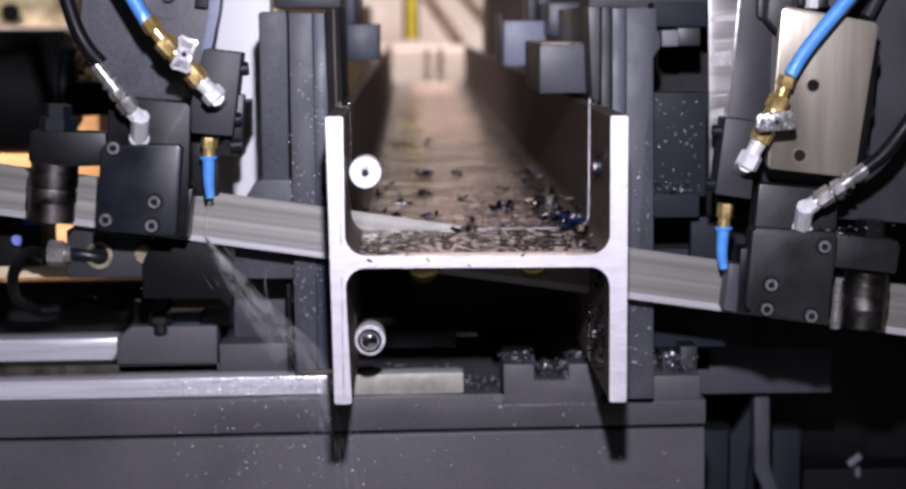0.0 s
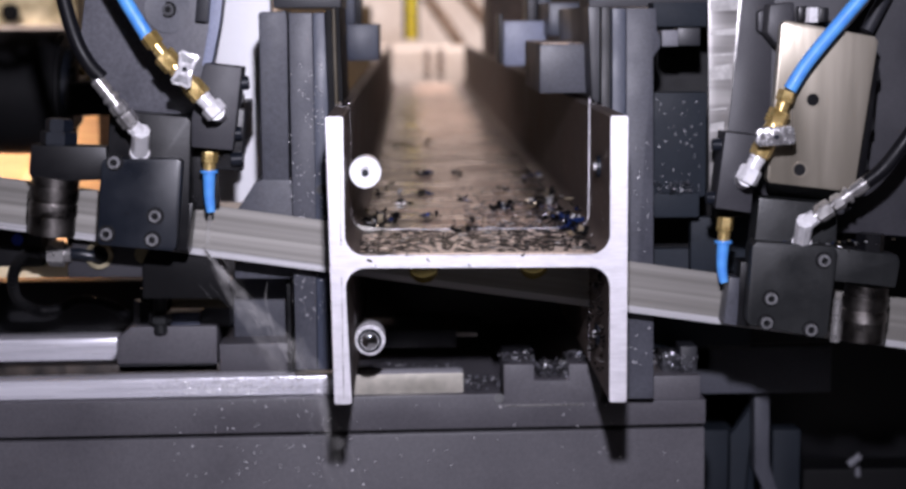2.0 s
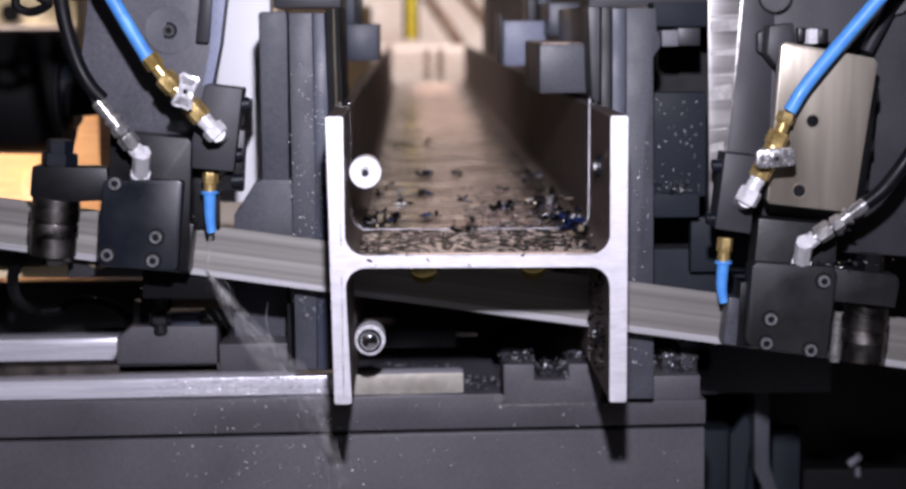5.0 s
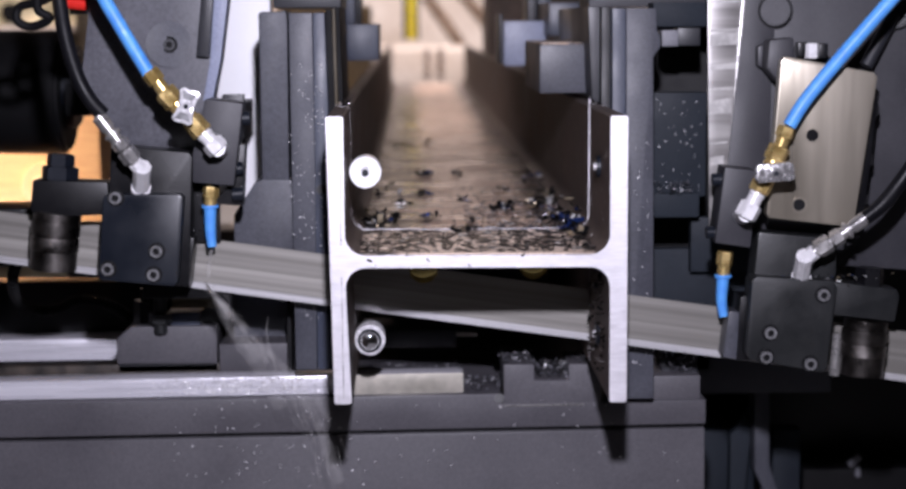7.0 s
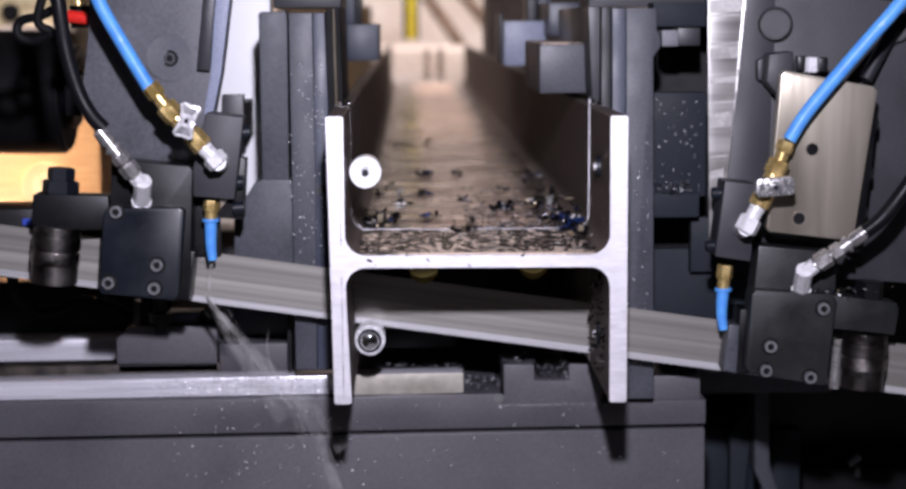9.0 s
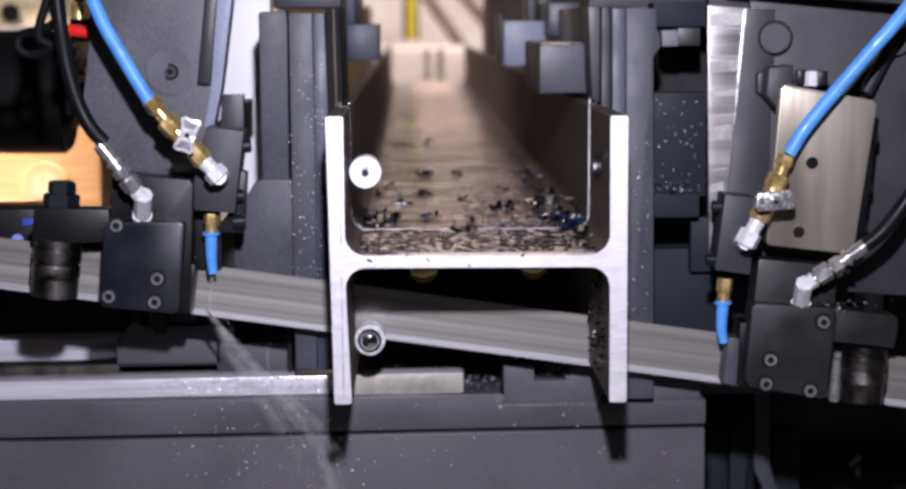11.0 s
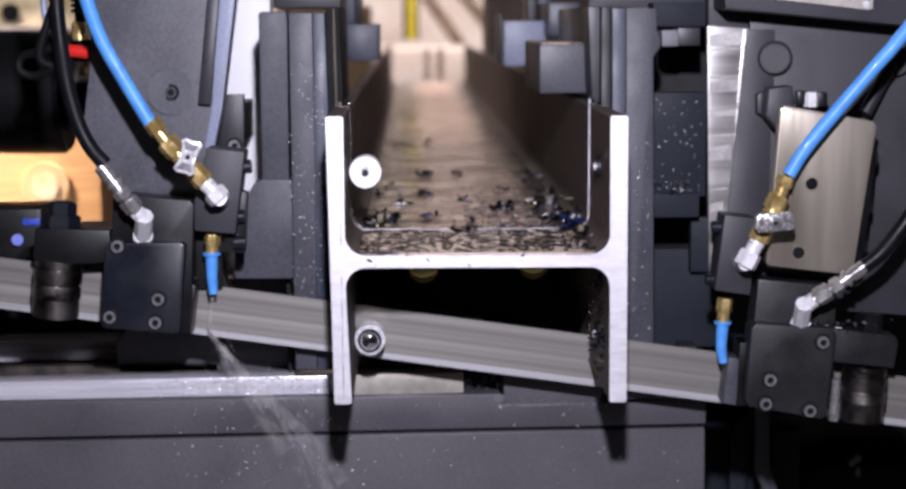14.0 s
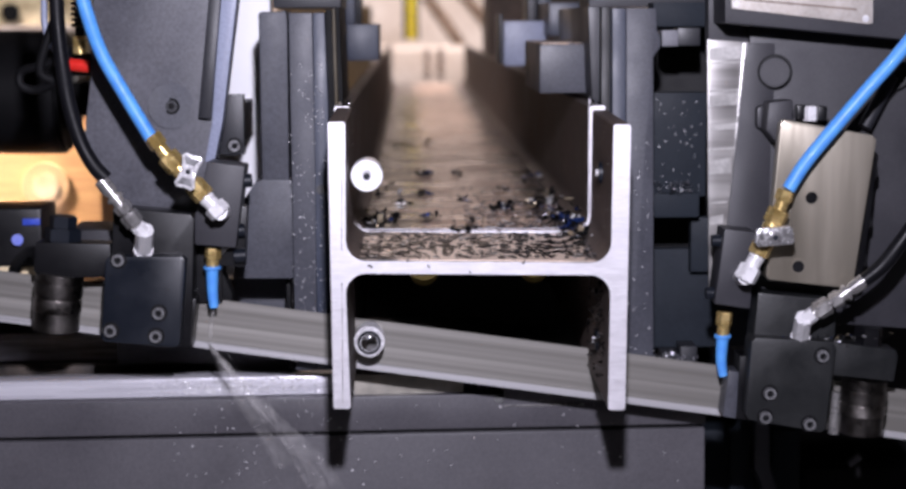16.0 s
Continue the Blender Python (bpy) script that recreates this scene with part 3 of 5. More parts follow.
hold_down(-0.1549, -0.1112, 1.1425, 1.1923, 0.62, 0.80, paint_blue, "bluish grey clamp block beside the beam flange")
near_clamp = hold_down(0.0912, 0.1524, 1.1068, 1.1665, 0.36, 0.625, paint, "grey clamp block with a top painted warm-lit over the beam flange")
# warm rim light from behind, put into a thin tan slab
part("warm_lit_top", box(0.0918, 0.1518, 1.1666, 1.1686, 0.361, 0.624, 0.0006), oily_rust, near_clamp, "tan slab for the warm light on the top")
hold_down(0.0743, 0.1409, 1.1272, 1.195, 0.85, 1.0, paint_pale, "pale bluish clamp block farther along the beam")
hold_down(0.1346, 0.1868, 1.173, 1.2213, 0.75, 0.95, paint_blue, "bluish grey clamp arm behind the clamp block")
hold_down(0.0684, 0.0745, 1.1305, 1.2058, 0.87, 1.0, paint_dark, "dark liner of the clamp block")
arm = thing("hold_down_clamp", (-0.1582, 0.9, 1.1936), "blue grey clamp arm over the far beam", "clamp arm")
part("arm_body", box(-0.1647, -0.1492, 1.1902, 1.2787, 0.82, 0.95, 0.002), paint_blue, arm)
part("arm_cover", box(-0.1505, -0.1409, 1.1917, 1.2799, 0.86, 0.95, 0.002), black_oxide, arm)
rear_clamp = thing("hold_down_clamp", (0.1485, 1.3, 1.2005), "blue grey clamp arm with dark edges", "clamp arm")
part("arm_body", box(0.1379, 0.1584, 1.1724, 1.2829, 1.003, 1.12, 0.002), paint_blue, rear_clamp)
part("arm_cover", box(0.1211, 0.1369, 1.1726, 1.283, 1.003, 1.12, 0.002), paint_dark, rear_clamp)

# ---- what stands behind the beam ----
post = thing("marker_bar", (-0.0622, 4.62, 1.1257), "hanging yellow bar with black edges over the beam", "bar")
part("yellow_bar", box(-0.0795, -0.0450, 1.1257, 1.60, 4.6, 4.65, 0.002), yellow, post)
for x0, x1 in ((-0.0935, -0.0800), (-0.0445, -0.0345)):
    part("black_edge", box(x0, x1, 1.1257, 1.60, 4.605, 4.65, 0.001), black_oxide, post)
pile = thing("sheet_stack", (-0.0186, 5.7, 0), "pale stack of sheet material behind the beam end", "sheet stack")
part("stack_body", box(-0.2321, 0.2139, 0.9000, 1.0764, 5.2, 6.4, 0.01), beige, pile)
part("stack_base", box(-0.2325, 0.2137, 0, 0.8990, 5.22, 6.38, 0.01), concrete, pile)
rack = thing("storage_rack", (0.2708, 6.6, 0), "brown storage rack with diagonal braces in the distance", "rack")
for p, q in (((0.0056, 6.6, 1.3195), (0.248, 6.6, 0.9769)), ((0.0787, 6.7, 1.4607), (0.475, 6.7, 0.9724))):
    part("brace_bar", rod(p, q, 0.03, 8), oily_rust, rack)
    part("rack_post", box(q[0] - 0.03, q[0] + 0.03, 0, q[2] + 0.02, q[1] - 0.03, q[1] + 0.03, 0.002), oily_rust, rack)
for x0, x1 in ((-0.0098, 0.011), (0.0411, 0.0665)):
    d = thing("stack_strap", (x0, 5.15, 0.9784), "dark strap round the sheet stack", "strap")
    part("strap_band", box(x0, x1, 0.9784, 1.081, 5.185, 5.2, 0), oily_rust, d)
side = thing("shop_cabinet", (0.2435, 4.4, 0), "dim brown workshop cabinet beside the conveyor", "cabinet")
part("cabinet_body", box(0.1506, 0.4138, 0, 1.2969, 3.0, 3.4, 0.01), mill_scale, side)
floor_left = thing("shop_cabinet", (-0.4446, 4.0, 0), "ochre brown workshop cabinet beside the conveyor", "cabinet")
part("cabinet_body", box(-0.4495, -0.1836, 0, 1.2393, 3.2, 3.5, 0.01), ochre, floor_left)

# ---- left of the saw ----
motor = thing("drive_motor", (-0.6299, 0.9, 1.0119), "black cylindrical drive motor with ribbed end", "motor")
part("housing", rod((-0.7964, 0.75, 1.099), (-0.5640, 0.75, 1.0972), 0.0889, 48, bevel=0.006), dull_black, motor)
part("collar", rod((-0.5640, 0.75, 1.1058), (-0.5480, 0.75, 1.1050), 0.0600, 40, bevel=0.003), black_satin, motor)
part("motor_foot", box(-0.8022, -0.7269, 0, 1.0316, 0.72, 0.9, 0.003), black_oxide, motor)
part("end_flange", rod((-0.5480, 0.75, 1.1054), (-0.5420, 0.75, 1.1053), 0.0430, 32, bevel=0.002), dull_steel, motor, "dull steel flange")
for k in range(6):
    a = k * math.pi / 3 + 0.3
    c = Vector((-0.5480, 0.75, 1.1054))
    part("flange_screw", rod(c + Vector((0, math.cos(a) * 0.034, math.sin(a) * 0.034)), c + Vector((0.014, math.cos(a) * 0.034, math.sin(a) * 0.034)), 0.006, 10), brass, motor, "brass-coloured screw")
part("motor_bracket", box(-0.5440, -0.4700, 1.0700, 1.1150, 0.62, 0.75, 0.003), dull_black, motor, "black mounting bracket")
crate = thing("plywood_crate", (-0.7187, 1.5, 0), "plywood panel in warm light behind the saw", "crate")
part("crate_body", box(-0.9451, -0.5852, 0, 1.0488, 1.1, 1.5, 0.004), wood, crate)
# warm round glow on the plywood, drawn as two pale discs
disc = part("painted_glow", rod((-0.6777, 1.1, 0.9279), (-0.6777, 1.096, 0.9279), 0.0385, 40), glow_on_wood, crate, "pale round patch painted as a soft glow")
part("painted_glow_core", rod((-0.6777, 1.097, 0.9279), (-0.6777, 1.094, 0.9279), 0.0215, 32), cream, disc)
lamp_box = thing("control_box", (-0.5516, 0.34, 0.8993), "dark control box with blue buttons", "control box")
part("box_body", box(-0.6484, -0.5153, 0.9053, 0.9756, 0.31, 0.40, 0.004), black_oxide, lamp_box)
part("button", rod((-0.5448, 0.311, 0.9379), (-0.5422, 0.3, 0.9393), 0.007, 16), blue_cap, lamp_box, "blue push button")
part("slot_mark", box(-0.5365, -0.5157, 0.9562, 0.9639, 0.306, 0.311, 0.0005), blue_cap, lamp_box, "blue label strip")
shelf = thing("support_ledge", (-0.5298, 0.35, 0.8875), "pale cream painted ledge below the control box", "ledge")
part("ledge_bar", box(-0.6518, -0.444, 0.8907, 0.9049, 0.315, 0.40, 0.002), cream, shelf)
part("dark_beam", box(-0.78, -0.29, 0.70, 0.852, 0.535, 0.58, 0.003), black_oxide, shelf, "dark machine frame")
part("ledge_post", box(-0.6734, -0.6335, BED_TOP, 0.887, 0.38, 0.46, 0.002), black_oxide, shelf)
fitting = thing("hose_fitting", (-0.4319, 0.26, 0.8985), "hydraulic fitting with steel nut on a grey block", "fitting")
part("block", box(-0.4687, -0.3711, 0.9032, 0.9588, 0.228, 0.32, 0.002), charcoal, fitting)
part("eye_ring", ring((-0.4310, 0.226, 0.9300), (0, 1, 0), 0.0160, 0.0112, 0.008), dirty_brass, fitting, "dirty brass-coloured ring")
part("eye_bore", rod((-0.4310, 0.2262, 0.9300), (-0.4310, 0.232, 0.9300), 0.0115, 24), dull_black, fitting)
part("pipe", tube([(-0.473, 0.223, 0.933), (-0.4514, 0.221, 0.9317), (-0.4354, 0.224, 0.9284), (-0.4267, 0.231, 0.9259)], 0.0068), black_satin, fitting, "black bent pipe")
part("hex_nut", rod((-0.489, 0.223, 0.9332), (-0.4697, 0.223, 0.9323), 0.0156, 6, bevel=0.001), zinc_dark, fitting, "bright steel hexagon nut")
part("nut_collar", rod((-0.4717, 0.223, 0.9323), (-0.4624, 0.223, 0.9322), 0.0102, 20), zinc_dark, fitting)
part("plug", rod((-0.3790, 0.2285, 0.9302), (-0.3790, 0.223, 0.9302), 0.0112, 20, bevel=0.001), dirty_brass, fitting, "dirty brass-coloured plug")
guard = thing("blade_deflector", (-0.331, 0.26, 0.8417), "black chamfered deflector plate below the blade", "deflector")
part("deflector_plate", prism([(-0.3641, 0.9528), (-0.3098, 0.9475), (-0.2931, 0.9257), (-0.2768, 0.885), (-0.2773, 0.8646), (-0.293, 0.8791), (-0.381, 0.8801), (-0.3797, 0.922)], 0.212, 0.24, 0.003), dull_black, guard)
part("deflector_strip", box(-0.3663, -0.2930, 0.8455, 0.8575, 0.345, 0.375, 0.001), dull_brass, guard, "dull brownish strip")
part("deflector_stay", box(-0.3720, -0.3320, 0.8206, 0.8400, 0.346, 0.40, 0.001), paint_blue, guard)
stud = part("deflector_foot", rod((-0.3786, 0.332, 0.8175), (-0.3781, 0.332, 0.8660), 0.0085, 12, bevel=0.001), black_worn, guard)
part("stud_nut", rod((-0.3785, 0.332, 0.8300), (-0.3783, 0.332, 0.8430), 0.0145, 6, bevel=0.001), black_worn, stud)
cable = thing("spiral_cable", (-0.5057, 0.25, 0.8525), "black spiral-wrapped cable hanging in a loop", "cable")
loop_pts = [(-0.4918, 0.223, 0.9318), (-0.5178, 0.25, 0.9304), (-0.5426, 0.29, 0.9091), (-0.5512, 0.305, 0.8858), (-0.5593, 0.36, 0.857), (-0.5504, 0.42, 0.8335), (-0.5245, 0.43, 0.8322), (-0.502, 0.43, 0.8425), (-0.4779, 0.44, 0.8413), (-0.4522, 0.44, 0.8319), (-0.4346, 0.43, 0.8213)]
part("cable_core", tube(loop_pts, 0.0052), dull_black, cable)
path = smooth_path(loop_pts, 5)
for a, b in zip(path[2::1], path[3::1]):
    part("spiral_turn", ring(a, b - a, 0.0072, 0.0048, 0.0026, 14), dull_black, cable)
white = thing("white_guard", (-0.2949, 0.52, 0.9684), "white painted guard panel behind the saw head", "guard panel")
part("panel_sheet", prism([(-0.3363, 1.2551), (-0.2466, 1.2545), (-0.2529, 0.9603), (-0.3442, 0.9612)], 0.50, 0.52, 0.002), white_panel, white)
part("panel_leg", box(-0.2652, -0.2537, 0, 0.9642, 0.502, 0.518, 0.001), white_panel, white)
# added black slabs: the darkness behind and under the beam as colour
shade_slabs = thing("shade_backing", (-0.2, 1.0, 0), "black slabs that stand in for deep shade behind the saw", "machine frame")
part("rear_slab", box(-0.5536, -0.1364, 0.3, 0.874, 0.9, 1.0, 0.004), black_oxide, shade_slabs)
part("under_beam_slab", box(-0.2038, 0.4479, 0.3, 0.8466, 0.8, 0.9, 0.004), black_oxide, shade_slabs)

# ---- right of the bed ----
stand_r = thing("machine_stand", (0.4258, 0.6, 0.0), "dark grey steel stand with an upright channel", "machine stand")
part("cross_plate", box(0.301, 0.4965, 0.6942, 0.7577, 0.50, 0.525, 0.002), paint, stand_r)
part("upright", prism([(0.3987, 0.6895), (0.4194, 0.6892), (0.4211, 0.5901), (0.4263, 0.5688), (0.433, 0.549), (0.433, 0.0), (0.4138, 0.0), (0.4138, 0.5493), (0.4005, 0.5781)], 0.53, 0.565, 0.002), paint, stand_r)
part("gusset", prism([(0.407, 0.6805), (0.4092, 0.3), (0.375, 0.3), (0.3739, 0.6199), (0.3803, 0.6256), (0.4072, 0.6665)], 0.57, 0.59, 0.001), slate, stand_r)
part("inner_leg", box(0.3413, 0.3961, 0, 0.6041, 0.66, 0.74, 0.003), slate, stand_r)
part("rear_leg", box(0.4534, 0.4939, 0, 0.6034, 0.66, 0.70, 0.003), slate, stand_r)
# foot bar blackened to hold the shadow of the sinking saw head
part("foot_bar", box(0.5126, 0.86, 0, 0.5278, 0.72, 0.79, 0.006), dull_black, stand_r)
part("clip", joined(rod((0.5833, 0.73, 0.5308), (0.6004, 0.73, 0.5447), 0.006, 10), rod((0.5937, 0.717, 0.5306), (0.5941, 0.717, 0.5164), 0.004, 10)), machined_grey, stand_r, "small bent metal clip")
# black sheet far behind the stand, coloured as the darkness there
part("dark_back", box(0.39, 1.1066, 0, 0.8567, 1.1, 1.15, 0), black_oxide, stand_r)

# added panel that hides the bright background; its black stands for shade
column = thing("shade_panel", (0.5918, 0.7, 0), "black panel added for the deep shade behind the saw head", "machine column")
part("shade_panel_sheet", box(0.3773, 0.971, 0.0, 1.4741, 0.8, 0.95, 0.003), black_oxide, column)

bracket = thing("jaw_bracket", (-0.2844, 0.32, 1.0335), "dark grey bracket with a socket screw beside the vice jaw", "bracket")
part("bracket_plate", prism([(-0.2938, 1.1106), (-0.2682, 1.1104), (-0.2686, 1.0382), (-0.2998, 1.0385)], 0.31, 0.33, 0.0015), paint_dark, bracket)
part("bracket_web", box(-0.2927, -0.2746, 1.0494, 1.097, 0.33, 0.50, 0.001), paint_dark, bracket)
socket_bolt(bracket, (-0.2801, 0.31, 1.0494), 0.0077, 0.005)


def level(*things):
    """The bed stands half a degree off true against the saw frame."""
    turn = Matrix.Translation((0, 0, BED_TOP)) @ pose(0, 0, 0, 0, -0.42, 0) @ Matrix.Translation((0, 0, -BED_TOP))
    for ob in things:
        ob.matrix_basis = turn @ ob.matrix_basis


level(bed, slide, back_rail, rear, carriage, low_jaw, tee)

bins = thing("storage_shelf", (-1.0227, 2.6, 0), "olive brown storage shelf in the dim distance", "shelf")
part("shelf_body", box(-1.2428, -0.8683, 0, 1.3748, 2.4, 2.8, 0.006), olive, bins)
part("shelf_board", box(-1.239, -0.8658, 1.1752, 1.1916, 2.37, 2.4, 0.002), beige, bins)
part("stored_roll", rod((-1.0221, 2.385, 1.2216), (-1.0256, 2.4, 1.2216), 0.0227, 20), dull_black, bins, "dark end of a stored roll")

# ---- the saw head: everything here sinks with the blade ----
MOVING = []
TILT = 8.3
BLADE_MID = (-0.0314, 0.2036, 0.9362)


def head(ob):
    MOVING.append(ob)
    return ob


band_saw = head(thing("band_saw", BLADE_MID, "grey band saw head with tilted steel blade and arm plates", "band saw"))


def on_blade(name, bm, mat, parent, label):
    """A piece of the band, built along the blade's own axis."""
    bm.transform(Matrix.Translation(BLADE_MID))
    return part(name, bm, mat, parent, label)


blade = on_blade("blade", box(-0.62, 0.66, -0.0215, 0.0295, -0.0007, 0.0007, 0), blade_steel, band_saw, "grey steel saw band with fine streaks")
blade.matrix_basis = pose(0, 0, 0, 0, TILT, 0)
on_blade("toothed_edge", box(-0.62, 0.66, -0.0295, -0.0216, -0.0009, 0.0009, 0), tooth_steel, blade, "bright blurred row of saw teeth")


def guide_left():
    g = head(thing("blade_guide", (-0.3692, 0.15, 0.9666), "black steel blade guide block with socket screws and roller", "blade guide", "blade guides"))
    part("guide_block", prism([(-0.4061, 1.0648), (-0.3265, 1.064), (-0.3215, 1.0602), (-0.3306, 0.9655), (-0.3346, 0.961), (-0.4145, 0.969), (-0.4182, 0.9729), (-0.4101, 1.0597)], 0.135, 0.175, 0.0025), black_satin, g)
    for px in ((-0.3955, 0.135, 1.0609), (-0.3525, 0.135, 1.0011), (-0.4065, 0.135, 0.9817), (-0.3564, 0.135, 0.9748)):
        socket_bolt(g, px, 0.0077)
    part("back_block", prism([(-0.4028, 1.117), (-0.3177, 1.1086), (-0.3128, 1.1035), (-0.3207, 0.9577), (-0.4131, 0.9665)], 0.155, 0.198, 0.002), black_oxide, g)
    part("carbide_cheek", prism([(-0.3262, 1.0131), (-0.314, 1.0117), (-0.3214, 0.9557), (-0.3317, 0.9571)], 0.16, 0.2, 0.001), black_oxide, g)
    part("roller_arm", prism([(-0.4896, 1.0798), (-0.4071, 1.0765), (-0.4058, 1.0406), (-0.4849, 1.0375), (-0.4934, 1.0479)], 0.15, 0.185, 0.002), black_oxide, g)
    part("roller", joined(rod((-0.4664, 0.166, 1.0424), (-0.4680, 0.166, 1.0330), 0.0262, 32, bevel=0.001), rod((-0.4680, 0.166, 1.0330), (-0.4700, 0.166, 1.0170), 0.0275, 32, bevel=0.0012), rod((-0.4700, 0.166, 1.0175), (-0.4703, 0.166, 1.0145), 0.0255, 32), rod((-0.4720, 0.166, 1.0000), (-0.474, 0.166, 0.9775), 0.0260, 32, bevel=0.001)), roller_steel, g, "dark worn steel roller")
    part("roller_band", rod((-0.4702, 0.166, 1.0150), (-0.4720, 0.166, 0.9990), 0.0273, 32, bevel=0.0012), worn_band, g, "polished running band")
    part("roller_nut", rod((-0.4627, 0.167, 1.0785), (-0.4615, 0.167, 1.0935), 0.0205, 6, bevel=0.0015), black_satin, g)
    part("roller_bolt", rod((-0.4615, 0.167, 1.0935), (-0.4604, 0.167, 1.1075), 0.0155, 6, bevel=0.0015), black_satin, g)
    return g


def guide_right():
    g = head(thing("blade_guide", (0.3613, 0.15, 0.8632), "black steel blade guide block with carbide cheek and roller", "blade guide", "blade guides"))
    part("guide_block", prism([(0.3184, 0.9651), (0.4055, 0.9589), (0.4095, 0.9524), (0.3999, 0.8581), (0.3947, 0.8542), (0.3121, 0.8697), (0.3081, 0.875), (0.3133, 0.9599)], 0.135, 0.175, 0.0025), black_worn, g)
    for px in ((0.3934, 0.135, 0.9434), (0.3344, 0.135, 0.9009), (0.3297, 0.135, 0.8734), (0.3801, 0.135, 0.8649)):
        socket_bolt(g, px, 0.0077)
    part("back_block", prism([(0.3243, 1.0123), (0.4134, 1.0036), (0.4115, 0.9115), (0.3155, 0.9126)], 0.155, 0.198, 0.002), black_worn, g)
    part("carbide_cheek", prism([(0.2936, 0.9206), (0.3068, 0.9192), (0.3023, 0.8646), (0.2877, 0.8674)], 0.165, 0.2, 0.001), paint, g, "worn grey carbide cheek")
    part("cheek_holder", prism([(0.3055, 0.9384), (0.3226, 0.9382), (0.3172, 0.8639), (0.3027, 0.8654)], 0.16, 0.2, 0.001), black_oxide, g)
    part("roller_arm", prism([(0.408, 0.9557), (0.4817, 0.9457), (0.4845, 0.9378), (0.48, 0.9088), (0.4062, 0.9176)], 0.15, 0.185, 0.002), black_worn, g)
    part("roller", joined(rod((0.4514, 0.166, 0.9094), (0.4500, 0.166, 0.8980), 0.0250, 32, bevel=0.001), rod((0.4500, 0.166, 0.8980), (0.4492, 0.166, 0.8840), 0.0262, 32, bevel=0.0012), rod((0.4492, 0.166, 0.8845), (0.4491, 0.166, 0.8815), 0.0244, 32), rod((0.4484, 0.166, 0.8687), (0.447, 0.166, 0.8452), 0.0246, 32, bevel=0.001)), roller_steel, g, "dark worn steel roller")
    part("roller_band", rod((0.4491, 0.166, 0.8820), (0.4483, 0.166, 0.8680), 0.0261, 32, bevel=0.0012), worn_band, g, "polished running band")
    part("roller_nut", rod((0.4534, 0.167, 0.9478), (0.4542, 0.167, 0.969), 0.0164, 6, bevel=0.001), black_oxide, g)
    part("side_wear", rod((0.4222, 0.18, 0.8909), (0.4193, 0.18, 0.8417), 0.0059, 16), zinc_dark, g)
    return g


guide_left().location.x += 0.0013
guide_right().location.x -= 0.0008


